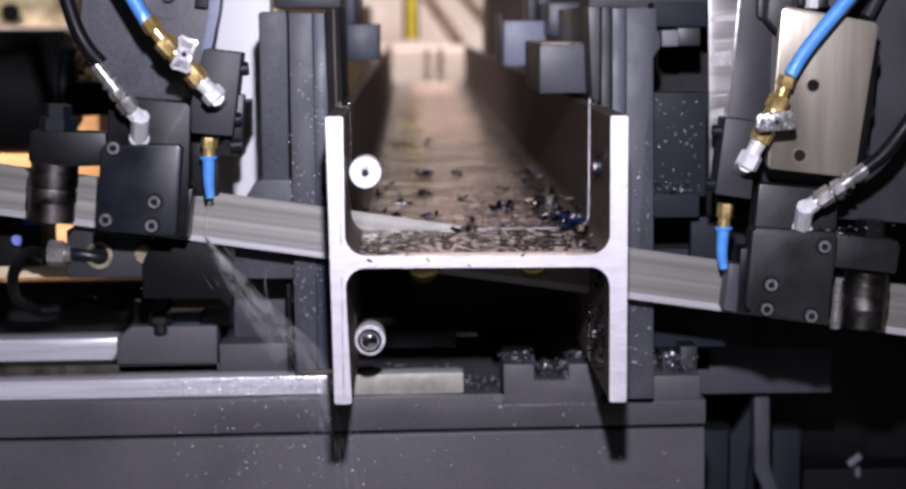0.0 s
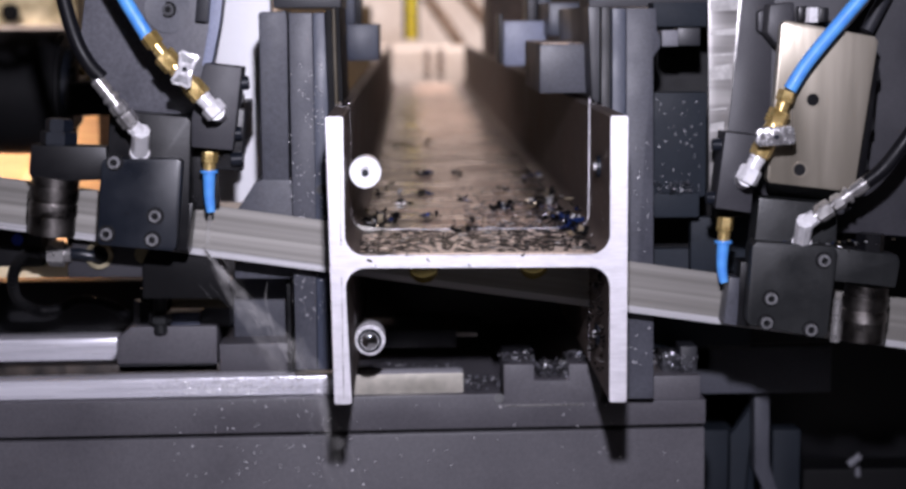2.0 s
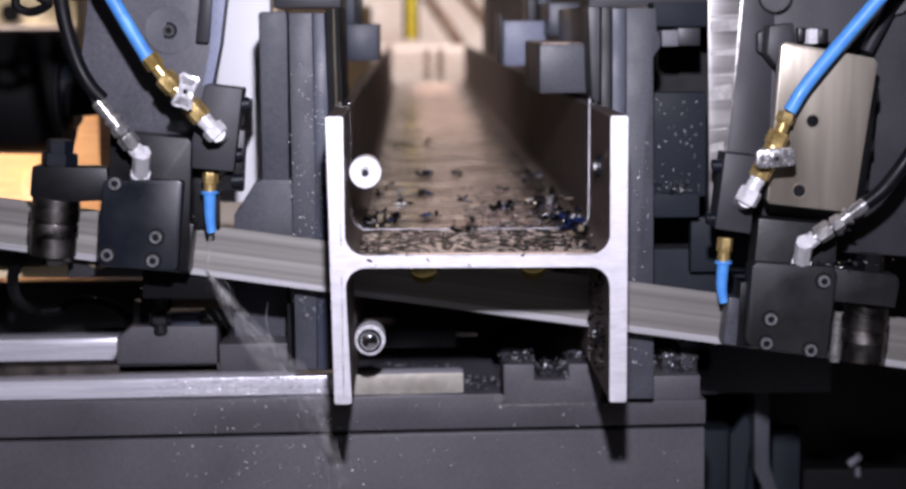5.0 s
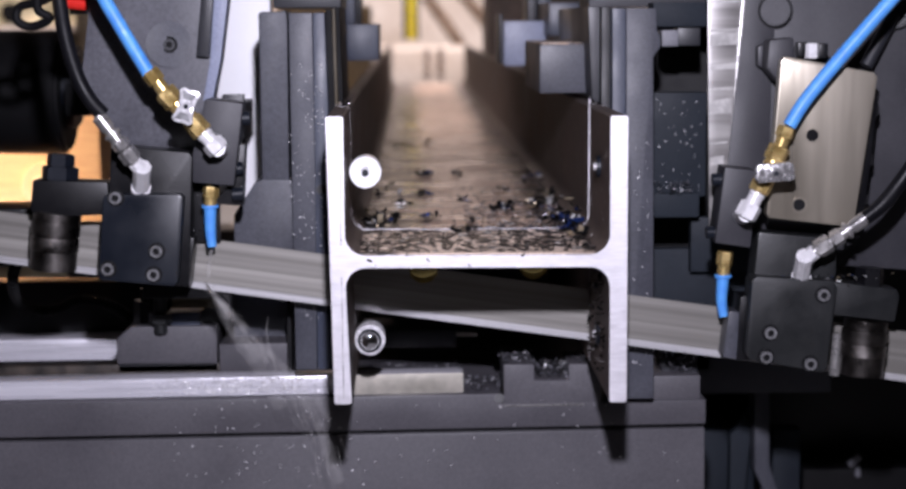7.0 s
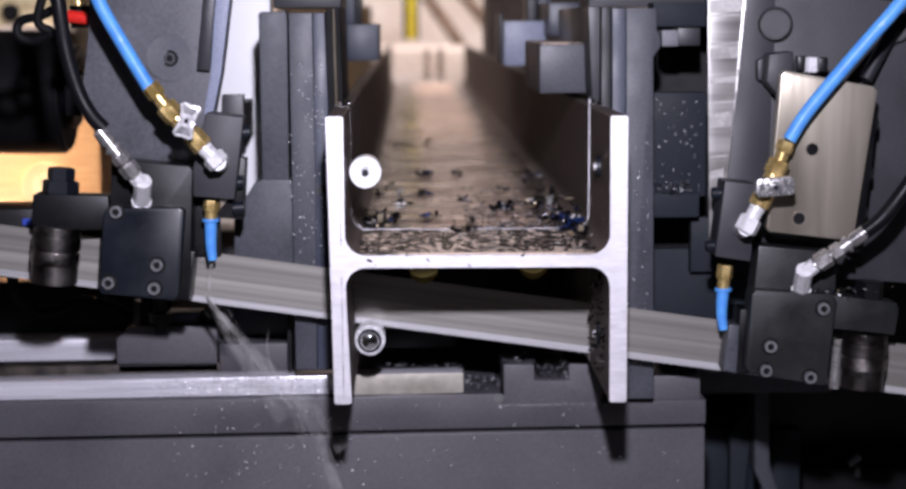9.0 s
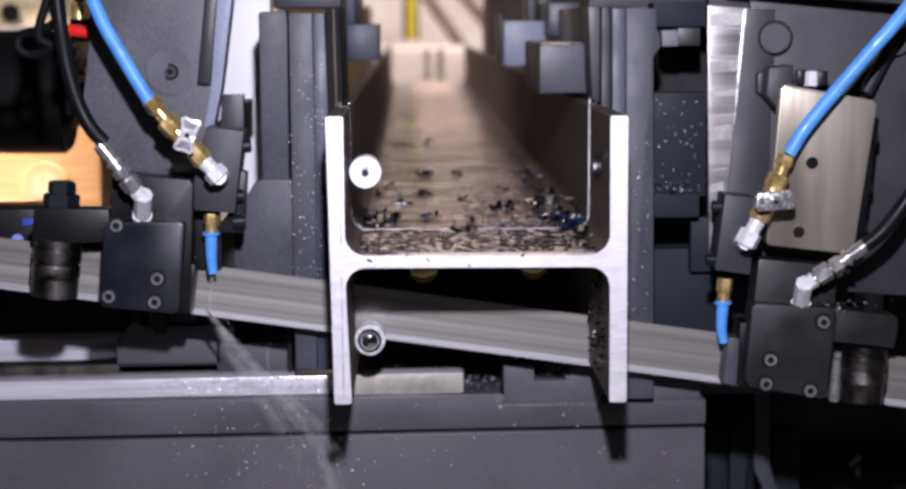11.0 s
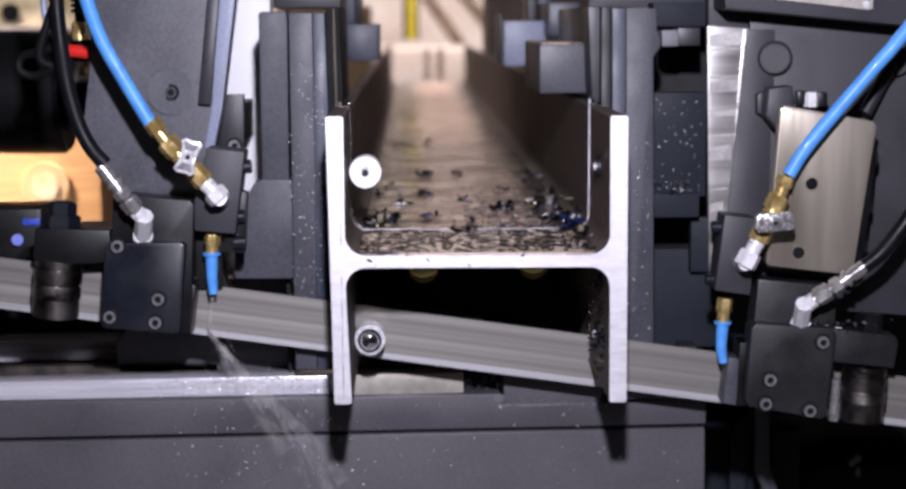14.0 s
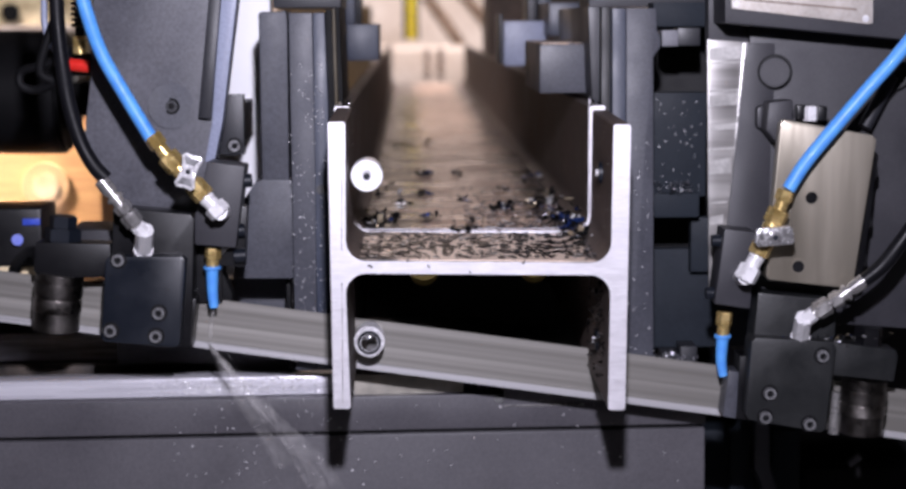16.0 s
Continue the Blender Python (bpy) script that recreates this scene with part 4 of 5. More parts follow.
def valve(hose_pt, body_a, body_b, elbow_a, elbow_b, outlet, knob, turn, flat):
    """A small brass ball valve: hose nut, body, chromed butterfly handle, elbow."""
    v = head(thing("ball_valve", elbow_b, "brass coolant ball valve with chromed butterfly handle", "valve", "coolant valves"))
    r = 0.0107
    h, a, b, ea, eb = map(Vector, (hose_pt, body_a, body_b, elbow_a, elbow_b))
    way = (b - a).normalized()
    part("hose_nut", joined(rod(h, h + (a - h) * 0.55, r * 0.95, 6, bevel=0.0008), rod(h + (a - h) * 0.55, a, r * 0.7, 20)), brass, v)
    part("valve_body", joined(rod(a, a + (b - a) * 0.3, r * 1.15, 6, bevel=0.0008), rod(a + (b - a) * 0.3, a + (b - a) * 0.68, r * 0.9, 24), rod(a + (b - a) * 0.68, b, r * 1.12, 6, bevel=0.0008)), brass, v)
    k = Vector(knob)
    mid = a + (b - a) * 0.5
    part("stem", rod(mid, k, r * 0.4, 12), brass, v)
    wing = []
    c, s = math.cos(radians(turn)), math.sin(radians(turn))
    for sx in (() if flat else (-1, 1)):
        pts = [(0, -0.6), (0.5, -0.62), (1.25, -0.8), (1.55, -0.55), (1.45, 0), (1.55, 0.55), (1.25, 0.8), (0.5, 0.62), (0, 0.6)]
        pts = [(sx * p[0] * r * 1.15, p[1] * r * 1.35) for p in pts]
        wing.append(prism([(k.x + p * c - q * s, k.z + p * s + q * c) for p, q in pts], k.y - 0.003, k.y + 0.003, 0.0012))
    if flat:
        pts = [(-2.0, -0.5), (-1.7, -0.9), (1.7, -0.9), (2.0, -0.6), (1.9, 0.75), (1.5, 1.0), (-1.4, 1.0), (-1.8, 0.6)]
        wing.append(prism([(k.x + (p * c - q * s) * r, k.z + (p * s + q * c) * r) for p, q in pts], k.y - 0.003, k.y + 0.010, 0.0015))
        for n in range(7):
            p, q = -1.4 + n * 0.47, -0.35
            wing.append(rod((k.x + (p * c - q * s) * r, k.y - 0.0045, k.z + (p * s + q * c) * r), (k.x + (p * c + 0.5 * s) * r, k.y - 0.0045, k.z + (p * s - 0.5 * c - 0.3) * r), r * 0.13, 8))
    wing.append(rod(k - Vector((0, 0.005, 0)), k + Vector((0, 0.004, 0)), r * 0.55, 20, bevel=0.001))
    part("butterfly_handle", joined(*wing), worn_chrome if flat else chrome, v, "chromed butterfly handle")
    for sx in (() if flat else (-1, 1)):
        pts = [(sx * p * r * 1.15, q * r * 1.35) for p, q in ((0.58, -0.32), (1.26, -0.60), (1.16, 0), (1.26, 0.60), (0.58, 0.32))]
        part("wing_recess", prism([(k.x + p * c - q * s, k.z + p * s + q * c) for p, q in pts], k.y - 0.0033, k.y, 0), bolt_steel, v)
    part("handle_screw", rod(k - Vector((0, 0.0062, 0)), k, r * 0.25, 12), black_satin, v)
    part("elbow", joined(rod(b, ea, r * 0.85, 20), rod(ea, ea + (eb - ea) * 0.35, r * 0.8, 20), rod(ea + (eb - ea) * 0.35, eb, r * 1.18, 6, bevel=0.0012), rod(eb - (eb - ea) * 0.2, Vector(outlet), r * 0.9, 20)), zinc, v, "silvery plated elbow")
    return v


valve((-0.3505, 0.105, 1.2003), (-0.3351, 0.105, 1.1792), (-0.2944, 0.105, 1.1332), (-0.2907, 0.105, 1.1295), (-0.2775, 0.105, 1.1144), (-0.2802, 0.14, 1.1128), (-0.3079, 0.078, 1.1636), 72, False).location.x += 0.0016
valve((0.3423, 0.105, 1.1341), (0.3351, 0.105, 1.1129), (0.312, 0.105, 1.0628), (0.3095, 0.105, 1.059), (0.2972, 0.105, 1.0351), (0.3015, 0.14, 1.0334), (0.3241, 0.078, 1.0864), 4, True).location.x -= 0.0004


def hose(name, pts, r, mat, label, group, crimp=None):
    h = head(thing(name, pts[-1], label, "hose", group))
    part("hose_tube", tube(pts, r, 18, 10), mat, h)
    return h


hose("coolant_hose", [(-0.4275, 0.1, 1.4198), (-0.423, 0.1, 1.3794), (-0.4131, 0.1, 1.3333), (-0.3998, 0.105, 1.2896), (-0.3773, 0.105, 1.2469), (-0.3494, 0.105, 1.1978)], 0.0076, blue_tube, "blue plastic coolant hose on the valve", "coolant hoses")
hose("coolant_hose", [(0.5374, 0.1, 1.4154), (0.5085, 0.1, 1.3493), (0.4648, 0.1, 1.2876), (0.4256, 0.105, 1.2402), (0.3828, 0.105, 1.1898), (0.3595, 0.105, 1.1602), (0.3442, 0.105, 1.1353)], 0.0076, blue_tube, "bright blue plastic coolant hose curving from the valve", "coolant hoses")


def hydraulic(name, pts, crimp_a, crimp_b, nut_b, elbow_b, seat, group):
    h = head(thing(name, seat, "black rubber hydraulic hose with crimped steel end", "hose", group))
    part("hose_tube", tube(pts, 0.0082, 18, 10), rubber, h)
    a, b, c, d, s = map(Vector, (crimp_a, crimp_b, nut_b, elbow_b, seat))
    r = 0.0082
    part("crimp_sleeve", joined(rod(a, a + (b - a) * 0.5, r * 1.0, 20, bevel=0.001), rod(a + (b - a) * 0.5, a + (b - a) * 0.62, r * 0.78, 20), rod(a + (b - a) * 0.6, a + (b - a) * 0.74, r * 1.25, 20, bevel=0.0012), rod(a + (b - a) * 0.74, b, r * 0.85, 20)), zinc_dark, h, "crimped zinc sleeve")
    part("swivel_nut", joined(rod(b - (c - b) * 0.15, b + (c - b) * 0.22, r * 1.2, 6, bevel=0.001), rod(b + (c - b) * 0.2, b + (c - b) * 0.32, r * 0.8, 20), rod(b + (c - b) * 0.3, b + (c - b) * 0.85, r * 1.32, 6, bevel=0.0012), rod(b, c, r * 0.8, 20)), zinc_dark, h, "zinc swivel nut")
    part("elbow", joined(rod(c - (d - c) * 0.3, d, r * 1.05, 8, bevel=0.001), rod(d - (s - d) * 0.25, s, r * 1.2, 8, bevel=0.001), rod(s, s + (s - d) * 0.2, r * 1.35, 24)), zinc, h, "silvery pipe elbow")
    return h


hydraulic("hydraulic_hose", [(-0.4466, 0.11, 1.3828), (-0.4468, 0.11, 1.3462), (-0.4461, 0.11, 1.3155), (-0.4432, 0.11, 1.2785), (-0.4374, 0.11, 1.235), (-0.4264, 0.11, 1.1943), (-0.4136, 0.11, 1.1691), (-0.4004, 0.11, 1.1539)], (-0.4061, 0.11, 1.1526), (-0.3835, 0.11, 1.1226), (-0.3677, 0.115, 1.0998), (-0.3619, 0.12, 1.0919), (-0.3677, 0.145, 1.0714), "hydraulic hoses")
hydraulic("hydraulic_hose", [(0.5904, 0.11, 1.2515), (0.5423, 0.11, 1.1774), (0.4949, 0.11, 1.11), (0.4742, 0.11, 1.0787), (0.4508, 0.11, 1.0485), (0.4295, 0.11, 1.0309)], (0.432, 0.11, 1.0328), (0.4019, 0.11, 1.012), (0.3753, 0.115, 0.9939), (0.367, 0.12, 0.9857), (0.37, 0.145, 0.9633), "hydraulic hoses")


def nozzle(top, neck, tip, bend):
    n = head(thing("coolant_nozzle", tip, "blue plastic coolant nozzle on a brass fitting", "nozzle", "coolant nozzles"))
    t, k, p = map(Vector, (top, neck, tip))
    part("brass_fitting", joined(rod(t, t + (k - t) * 0.6, 0.0091, 6, bevel=0.0008), rod(t, k, 0.0072, 20)), brass, n, "brass hexagon fitting")
    part("nozzle_collar", rod(k, k + (p - k) * 0.07, 0.0098, 20), blue_tube, n)
    mid = k + (p - k) * 0.6 + Vector((bend, 0, 0))
    part("nozzle_tube", tube([k, mid, p], 0.0072, 18, 8, radii=lambda u: 1.0 - 0.28 * u), blue_tube, n, "bright blue bent tube")
    return n


nozzle((-0.2925, 0.165, 1.0693), (-0.2943, 0.165, 1.0486), (-0.2935, 0.165, 1.0015), -0.0010)
nozzle((0.2874, 0.165, 0.9894), (0.2851, 0.165, 0.9631), (0.2862, 0.165, 0.9150), -0.002)

manifold = head(thing("coolant_block", (-0.2862, 0.15, 1.0722), "dark grey coolant manifold block with side screws", "manifold", "coolant blocks"))
part("rear_plate", box(-0.321, -0.287, 1.0028, 1.0752, 0.192, 0.2, 0.001), black_oxide, manifold)
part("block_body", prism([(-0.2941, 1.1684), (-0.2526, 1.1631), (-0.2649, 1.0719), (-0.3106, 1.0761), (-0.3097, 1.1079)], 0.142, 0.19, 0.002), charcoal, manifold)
part("back_lug", prism([(-0.2687, 1.1193), (-0.2534, 1.1153), (-0.2576, 1.047), (-0.2923, 1.0499), (-0.2738, 1.0704)], 0.165, 0.19, 0.001), black_oxide, manifold)
for p in ((-0.2599, 0.16, 1.145), (-0.269, 0.16, 1.0887), (-0.2684, 0.16, 1.0604)):
    v = Vector(p)
    part("side_screw", joined(rod(v, v + Vector((0.013, 0, 0.001)), 0.0078, 16, bevel=0.001), rod(v, v + Vector((0.0065, 0, 0)), 0.0052, 12)), black_satin, manifold)
manifold_r = head(thing("coolant_block", (0.2936, 0.15, 0.9988), "dark grey coolant manifold block with side screws", "manifold", "coolant blocks"))
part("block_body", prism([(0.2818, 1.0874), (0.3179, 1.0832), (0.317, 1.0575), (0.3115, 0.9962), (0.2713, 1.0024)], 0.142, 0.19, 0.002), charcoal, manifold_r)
for p in ((0.2814, 0.16, 1.0721), (0.2757, 0.16, 1.0123)):
    v = Vector(p)
    part("side_screw", joined(rod(v, v - Vector((0.0117, 0, 0)), 0.0072, 16, bevel=0.001)), black_satin, manifold_r)

# left head plate
plate = band_saw
part("arm_plate", prism([(-0.4155, 1.4884), (-0.2498, 1.4878), (-0.2716, 1.3306), (-0.2952, 1.17), (-0.3113, 1.1035), (-0.4054, 1.107), (-0.4424, 1.1686), (-0.4418, 1.1841), (-0.4365, 1.2228), (-0.4314, 1.2575), (-0.4259, 1.3378)], 0.205, 0.235, 0.002), head_paint, plate)
part("edge_strip", prism([(-0.2773, 1.4871), (-0.2646, 1.4871), (-0.2878, 1.2794), (-0.2947, 1.2127), (-0.309, 1.2141), (-0.3014, 1.2795)], 0.192, 0.205, 0.0015), paint_dark, plate)
part("side_rail", prism([(-0.2656, 1.4886), (-0.2425, 1.4885), (-0.2657, 1.3296), (-0.283, 1.2088), (-0.2933, 1.1634), (-0.3038, 1.1635), (-0.2947, 1.2089), (-0.2838, 1.3297)], 0.203, 0.24, 0.001), paint_pale, plate, "pale machined edge")
part("boss", rod((-0.3404, 0.205, 1.2273), (-0.34, 0.202, 1.2272), 0.0266, 40, bevel=0.001), paint, plate)
socket_bolt(plate, (-0.34, 0.202, 1.2272), 0.0075, 0.003, mat=paint_dark)
lamp_l = head(thing("signal_lamp", (-0.4425, 0.21, 1.2616), "small red lamp with amber fitting on the saw head", "signal lamp"))
part("lens", rod((-0.453, 0.2, 1.2754), (-0.4312, 0.2, 1.2727), 0.0072, 20, bevel=0.001), red_lens, lamp_l, "shiny red lens")
part("amber_cap", rod((-0.4402, 0.2, 1.3071), (-0.4403, 0.2, 1.2868), 0.0086, 20, bevel=0.001), brass, lamp_l)
part("mount", box(-0.4534, -0.4314, 1.2617, 1.2874, 0.215, 0.23, 0.001), black_oxide, lamp_l)
for k in range(9):
    p = Vector((-0.4424, 0.2, 1.3186)) + Vector((0, 0, 0.006 * k))
    part("spring_turn", ring(p, (0.1, 0.2, 1), 0.0073, 0.0053, 0.0025, 16), black_satin, lamp_l, "black spring coil")
part("mount_stem", box(-0.4483, -0.438, 1.3067, 1.3768, 0.215, 0.23, 0.001), black_oxide, lamp_l)
tie = head(thing("cable_loop", (-0.4824, 0.15, 1.26), "black cable coiled in a small loop beside the hoses", "cable"))
part("coil", tube([(-0.4433, 0.13, 1.2898), (-0.467, 0.14, 1.2769), (-0.4945, 0.15, 1.27), (-0.4976, 0.15, 1.2551), (-0.4816, 0.15, 1.2488), (-0.4603, 0.14, 1.2583), (-0.4723, 0.135, 1.2742), (-0.4462, 0.13, 1.3448)], 0.0050), dull_black, tie)
grey_cable = head(thing("grey_cable", (-0.4655, 0.14, 1.2843), "thin grey cable in a black sheath", "cable"))
part("cable_tube", tube([(-0.4568, 0.14, 1.4428), (-0.4651, 0.14, 1.3579), (-0.4655, 0.14, 1.315), (-0.4509, 0.13, 1.2862)], 0.0039), paint_pale, grey_cable)

# right head
arm_r = band_saw
# darker than the left arm plate: light falloff put into the colour
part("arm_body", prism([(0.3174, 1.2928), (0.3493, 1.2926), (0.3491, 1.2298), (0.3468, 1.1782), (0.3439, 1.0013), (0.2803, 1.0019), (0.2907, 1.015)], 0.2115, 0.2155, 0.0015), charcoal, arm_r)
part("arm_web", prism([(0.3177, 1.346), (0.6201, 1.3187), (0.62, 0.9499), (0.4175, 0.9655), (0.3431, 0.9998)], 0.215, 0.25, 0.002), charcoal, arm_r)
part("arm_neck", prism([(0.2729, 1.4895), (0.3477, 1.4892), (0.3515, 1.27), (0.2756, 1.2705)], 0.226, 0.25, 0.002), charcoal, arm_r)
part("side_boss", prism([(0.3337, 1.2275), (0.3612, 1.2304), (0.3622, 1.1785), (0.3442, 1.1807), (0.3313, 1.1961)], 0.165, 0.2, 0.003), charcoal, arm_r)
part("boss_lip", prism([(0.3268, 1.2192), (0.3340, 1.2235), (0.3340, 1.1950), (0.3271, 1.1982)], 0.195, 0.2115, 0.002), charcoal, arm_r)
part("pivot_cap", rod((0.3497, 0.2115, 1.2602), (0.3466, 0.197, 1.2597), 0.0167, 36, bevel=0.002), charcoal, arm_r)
part("pivot_ring", ring((0.3495, 0.2105, 1.2602), (0, 1, 0), 0.0201, 0.0167, 0.003), black_oxide, arm_r)
part("cross_bolt", rod((0.4849, 0.2, 1.2563), (0.4889, 0.214, 1.2568), 0.0173, 24, bevel=0.002), black_oxide, arm_r)
part("link_rod", rod((0.4494, 0.19, 1.1968), (0.4823, 0.2, 1.2551), 0.008, 16), paint_dark, arm_r)

strip = head(thing("wear_strip", (0.2849, 0.23, 1.0055), "scraped bright steel wear strip with hand-scraped bands", "wear strip"))
part("strip_body", prism([(0.2732, 1.2975), (0.3229, 1.2939), (0.295, 1.0061), (0.2788, 1.0036)], 0.2215, 0.226, 0.001), strip_steel, strip)
for x0, x1, z, high in ((0.276, 0.3215, 1.2739, 0.013), (0.2761, 0.3208, 1.2692, 0.0015), (0.2765, 0.3162, 1.2368, 0.0022), (0.2767, 0.314, 1.2208, 0.012), (0.2771, 0.31, 1.1928, 0.006), (0.2773, 0.3067, 1.1694, 0.0022), (0.2777, 0.3028, 1.1418, 0.015), (0.2781, 0.2979, 1.1068, 0.002), (0.2784, 0.2944, 1.0824, 0.009)):
    part("scrape_band", prism([(x0, z), (x1, z + 0.0015), (x1, z + 0.0015 + high * 1.2), (x0, z + high)], 0.2211, 0.2216, 0), scraped_bright, strip, "bright hand-scraped band")
part("strip_edge", prism([(0.3146, 1.2932), (0.3238, 1.2932), (0.2987, 1.0063), (0.2933, 1.0064)], 0.2185, 0.2215, 0.0006), zinc_dark, strip, "bright bevelled edge")

cover = head(thing("cover_plate", (0.3908, 0.15, 1.0238), "brushed bare steel cover plate with two screw holes", "cover plate"))
part("plate_body", prism([(0.3445, 1.2101), (0.4424, 1.1918), (0.447, 1.1867), (0.4247, 1.0253), (0.4209, 1.0202), (0.3292, 1.0314), (0.3265, 1.0353), (0.3402, 1.2051)], 0.13, 0.15, 0.0015), plate_steel, cover)
for p in ((0.3756, 0.13, 1.1229), (0.3624, 0.13, 1.0458)):
    v = Vector(p)
    part("screw_hole", rod(v - Vector((0, 0.0003, 0)), v + Vector((0, 0.001, 0)), 0.0067, 24), black_oxide, cover, "dark countersunk screw hole")
    part("hole_rim", ring(v + Vector((0, -0.0003, 0)), (0, 1, 0), 0.0087, 0.0067, 0.0012, 24), plate_steel, cover, "bevelled rim")
part("top_bolt", joined(rod((0.3761, 0.145, 1.2075), (0.3764, 0.145, 1.2239), 0.009, 6, bevel=0.001)), zinc, cover, "bright bolt")
part("top_bolt_clamp", joined(box(0.361, 0.3713, 1.2088, 1.2253, 0.142, 0.16, 0.002), box(0.3842, 0.3945, 1.2074, 1.2238, 0.142, 0.16, 0.002)), black_oxide, cover)
part("side_foot", prism([(0.4240, 1.0169), (0.4300, 1.101), (0.4440, 1.1777), (0.4540, 1.1650), (0.4500, 1.1100), (0.4400, 1.0231)], 0.152, 0.185, 0.002), black_oxide, cover)
for z, r in ((1.1480, 0.0125), (1.0930, 0.0130), (1.0480, 0.0120)):
    part("side_bolt", rod((0.4340 + (z - 1.04) * 0.1, 0.168, z), (0.4460 + (z - 1.04) * 0.1, 0.168, z), r, 6, bevel=0.0012), black_oxide, cover, "black bolt head beside the plate")

hood = band_saw
# hood in the same dimmed colour as the arm
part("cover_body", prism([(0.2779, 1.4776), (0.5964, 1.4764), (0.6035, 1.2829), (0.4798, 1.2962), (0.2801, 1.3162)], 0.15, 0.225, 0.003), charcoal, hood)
tag = part("nameplate", prism([(0.2826, 1.4773), (0.4439, 1.4767), (0.4442, 1.3151), (0.4391, 1.3139), (0.2871, 1.3322)], 0.1475, 0.1495, 0.0006), plaque, hood, "pale metal nameplate with unreadable writing")
for p in ((0.292, 0.147, 1.3371), (0.4361, 0.147, 1.3201)):
    v = Vector(p)
    part("rivet", rod(v, v + Vector((0, 0.002, 0)), 0.0039, 12), zinc, tag)
part("printed_bar", prism([(0.3008, 1.3407), (0.4257, 1.3288), (0.4256, 1.3313), (0.3008, 1.3432)], 0.1469, 0.1476, 0), ink, tag)
part("printed_bar", prism([(0.3194, 1.3666), (0.3957, 1.3594), (0.3958, 1.3545), (0.3195, 1.3617)], 0.1469, 0.1476, 0), ink, tag)

# ---- coolant running from the nozzle over the blade ----
spray = head(thing("coolant_spray", (-0.2447, 0.19, 0.7992), "thin white coolant spray streaming off the blade", "water spray"))
part("jet", tube([(-0.2955, 0.175, 0.9969), (-0.3005, 0.19, 0.9742), (-0.3035, 0.198, 0.9479)], 0.0026, 8), mist_core, spray)
random.seed(5)
plume = [(-0.3016, 0.199, 0.9478), (-0.2873, 0.196, 0.928), (-0.2609, 0.188, 0.8941), (-0.2292, 0.178, 0.8579), (-0.2002, 0.168, 0.826), (-0.1778, 0.155, 0.7856), (-0.1585, 0.14, 0.7286), (-0.1440, 0.125, 0.6600)]
for k in range(3):
    sx, sz = random.gauss(0, 0.8), random.gauss(0, 0.5)
    pts = [(p[0] + sx * 0.005 * i, p[1] + random.uniform(-1, 1) * 0.002 * i, p[2] + sz * 0.003 * i) for i, p in enumerate(plume[:5 + k])]
    part("mist_veil", tube(pts, 0.0040 * random.uniform(0.8, 1.3), 10, 8, radii=lambda u: 0.5 + 2.0 * u), mist, spray)
side_jet = [(-0.2330, 0.175, 0.9190), (-0.2350, 0.173, 0.9000), (-0.2300, 0.170, 0.8760), (-0.2200, 0.166, 0.8500), (-0.2080, 0.160, 0.8300)]
part("side_jet", tube(side_jet, 0.0018, 8, 8, radii=lambda u: 0.5 + 1.2 * u), mist, spray, "thin second strand of coolant")
FLOW = []
clouds = [([], []) for _ in range(5)]
for k in range(800):
    verts, faces = clouds[k % 5]
    u = random.random() ** 1.35 * 6.95
    a, b = Vector(plume[int(u)]), Vector(plume[int(u) + 1])
    way = (b - a).normalized()
    side = way.cross(Vector((0, 1, 0))).normalized()
    off = random.gauss(0, 1) * (0.0010 + 0.0013 * u) * (3.6 if random.random() < 0.14 else 0.9)
    c = a + (b - a) * (u - int(u)) + side * off + Vector((0, random.uniform(-0.004, 0.004) * min(u, 1), 0))
    rr, long = random.uniform(0.00010, 0.00022), random.uniform(0.006, 0.020)
    n0 = len(verts)
    verts += [c - way * long, c + side * rr, c + Vector((0, rr, 0)), c - side * rr, c - Vector((0, rr, 0)), c + way * long * 0.5]
    for q in range(4):
        faces += [(n0, n0 + 1 + q, n0 + 1 + (q + 1) % 4), (n0 + 5, n0 + 1 + (q + 1) % 4, n0 + 1 + q)]
for verts, faces in clouds:
    cloud = bmesh.new()
    data = bpy.data.meshes.new("cloud")
    data.from_pydata([tuple(v) for v in verts], [], faces)
    cloud.from_mesh(data)
    bpy.data.meshes.remove(data)
    FLOW.append(tagged(part("droplet_veil", cloud, mist_core, spray, "streaking coolant droplets"), kind="stuff"))

# ---- chips and swarf ----
random.seed(11)
web_top = WEB_Z + WEB


def web_at(x):
    return web_top - x * 0.006


off_chips = flakes("swarf", [(random.uniform(-0.125, 0.125), random.uniform(0.01, KERF - 0.01), web_at(0) + 0.0016, "up") for _ in range(760)], 0.0072, "fine dark swarf lying in oil on the beam web", mat=swarf_dark, flat=0.12)
far = []
for _ in range(1200):
    y = KERF + 0.01 + random.random() ** 2.0 * 0.5
    far.append((max(-0.128, min(0.128, random.gauss(0.02, 0.06))), y, web_at(0) + 0.0006, "up"))
clusters = []
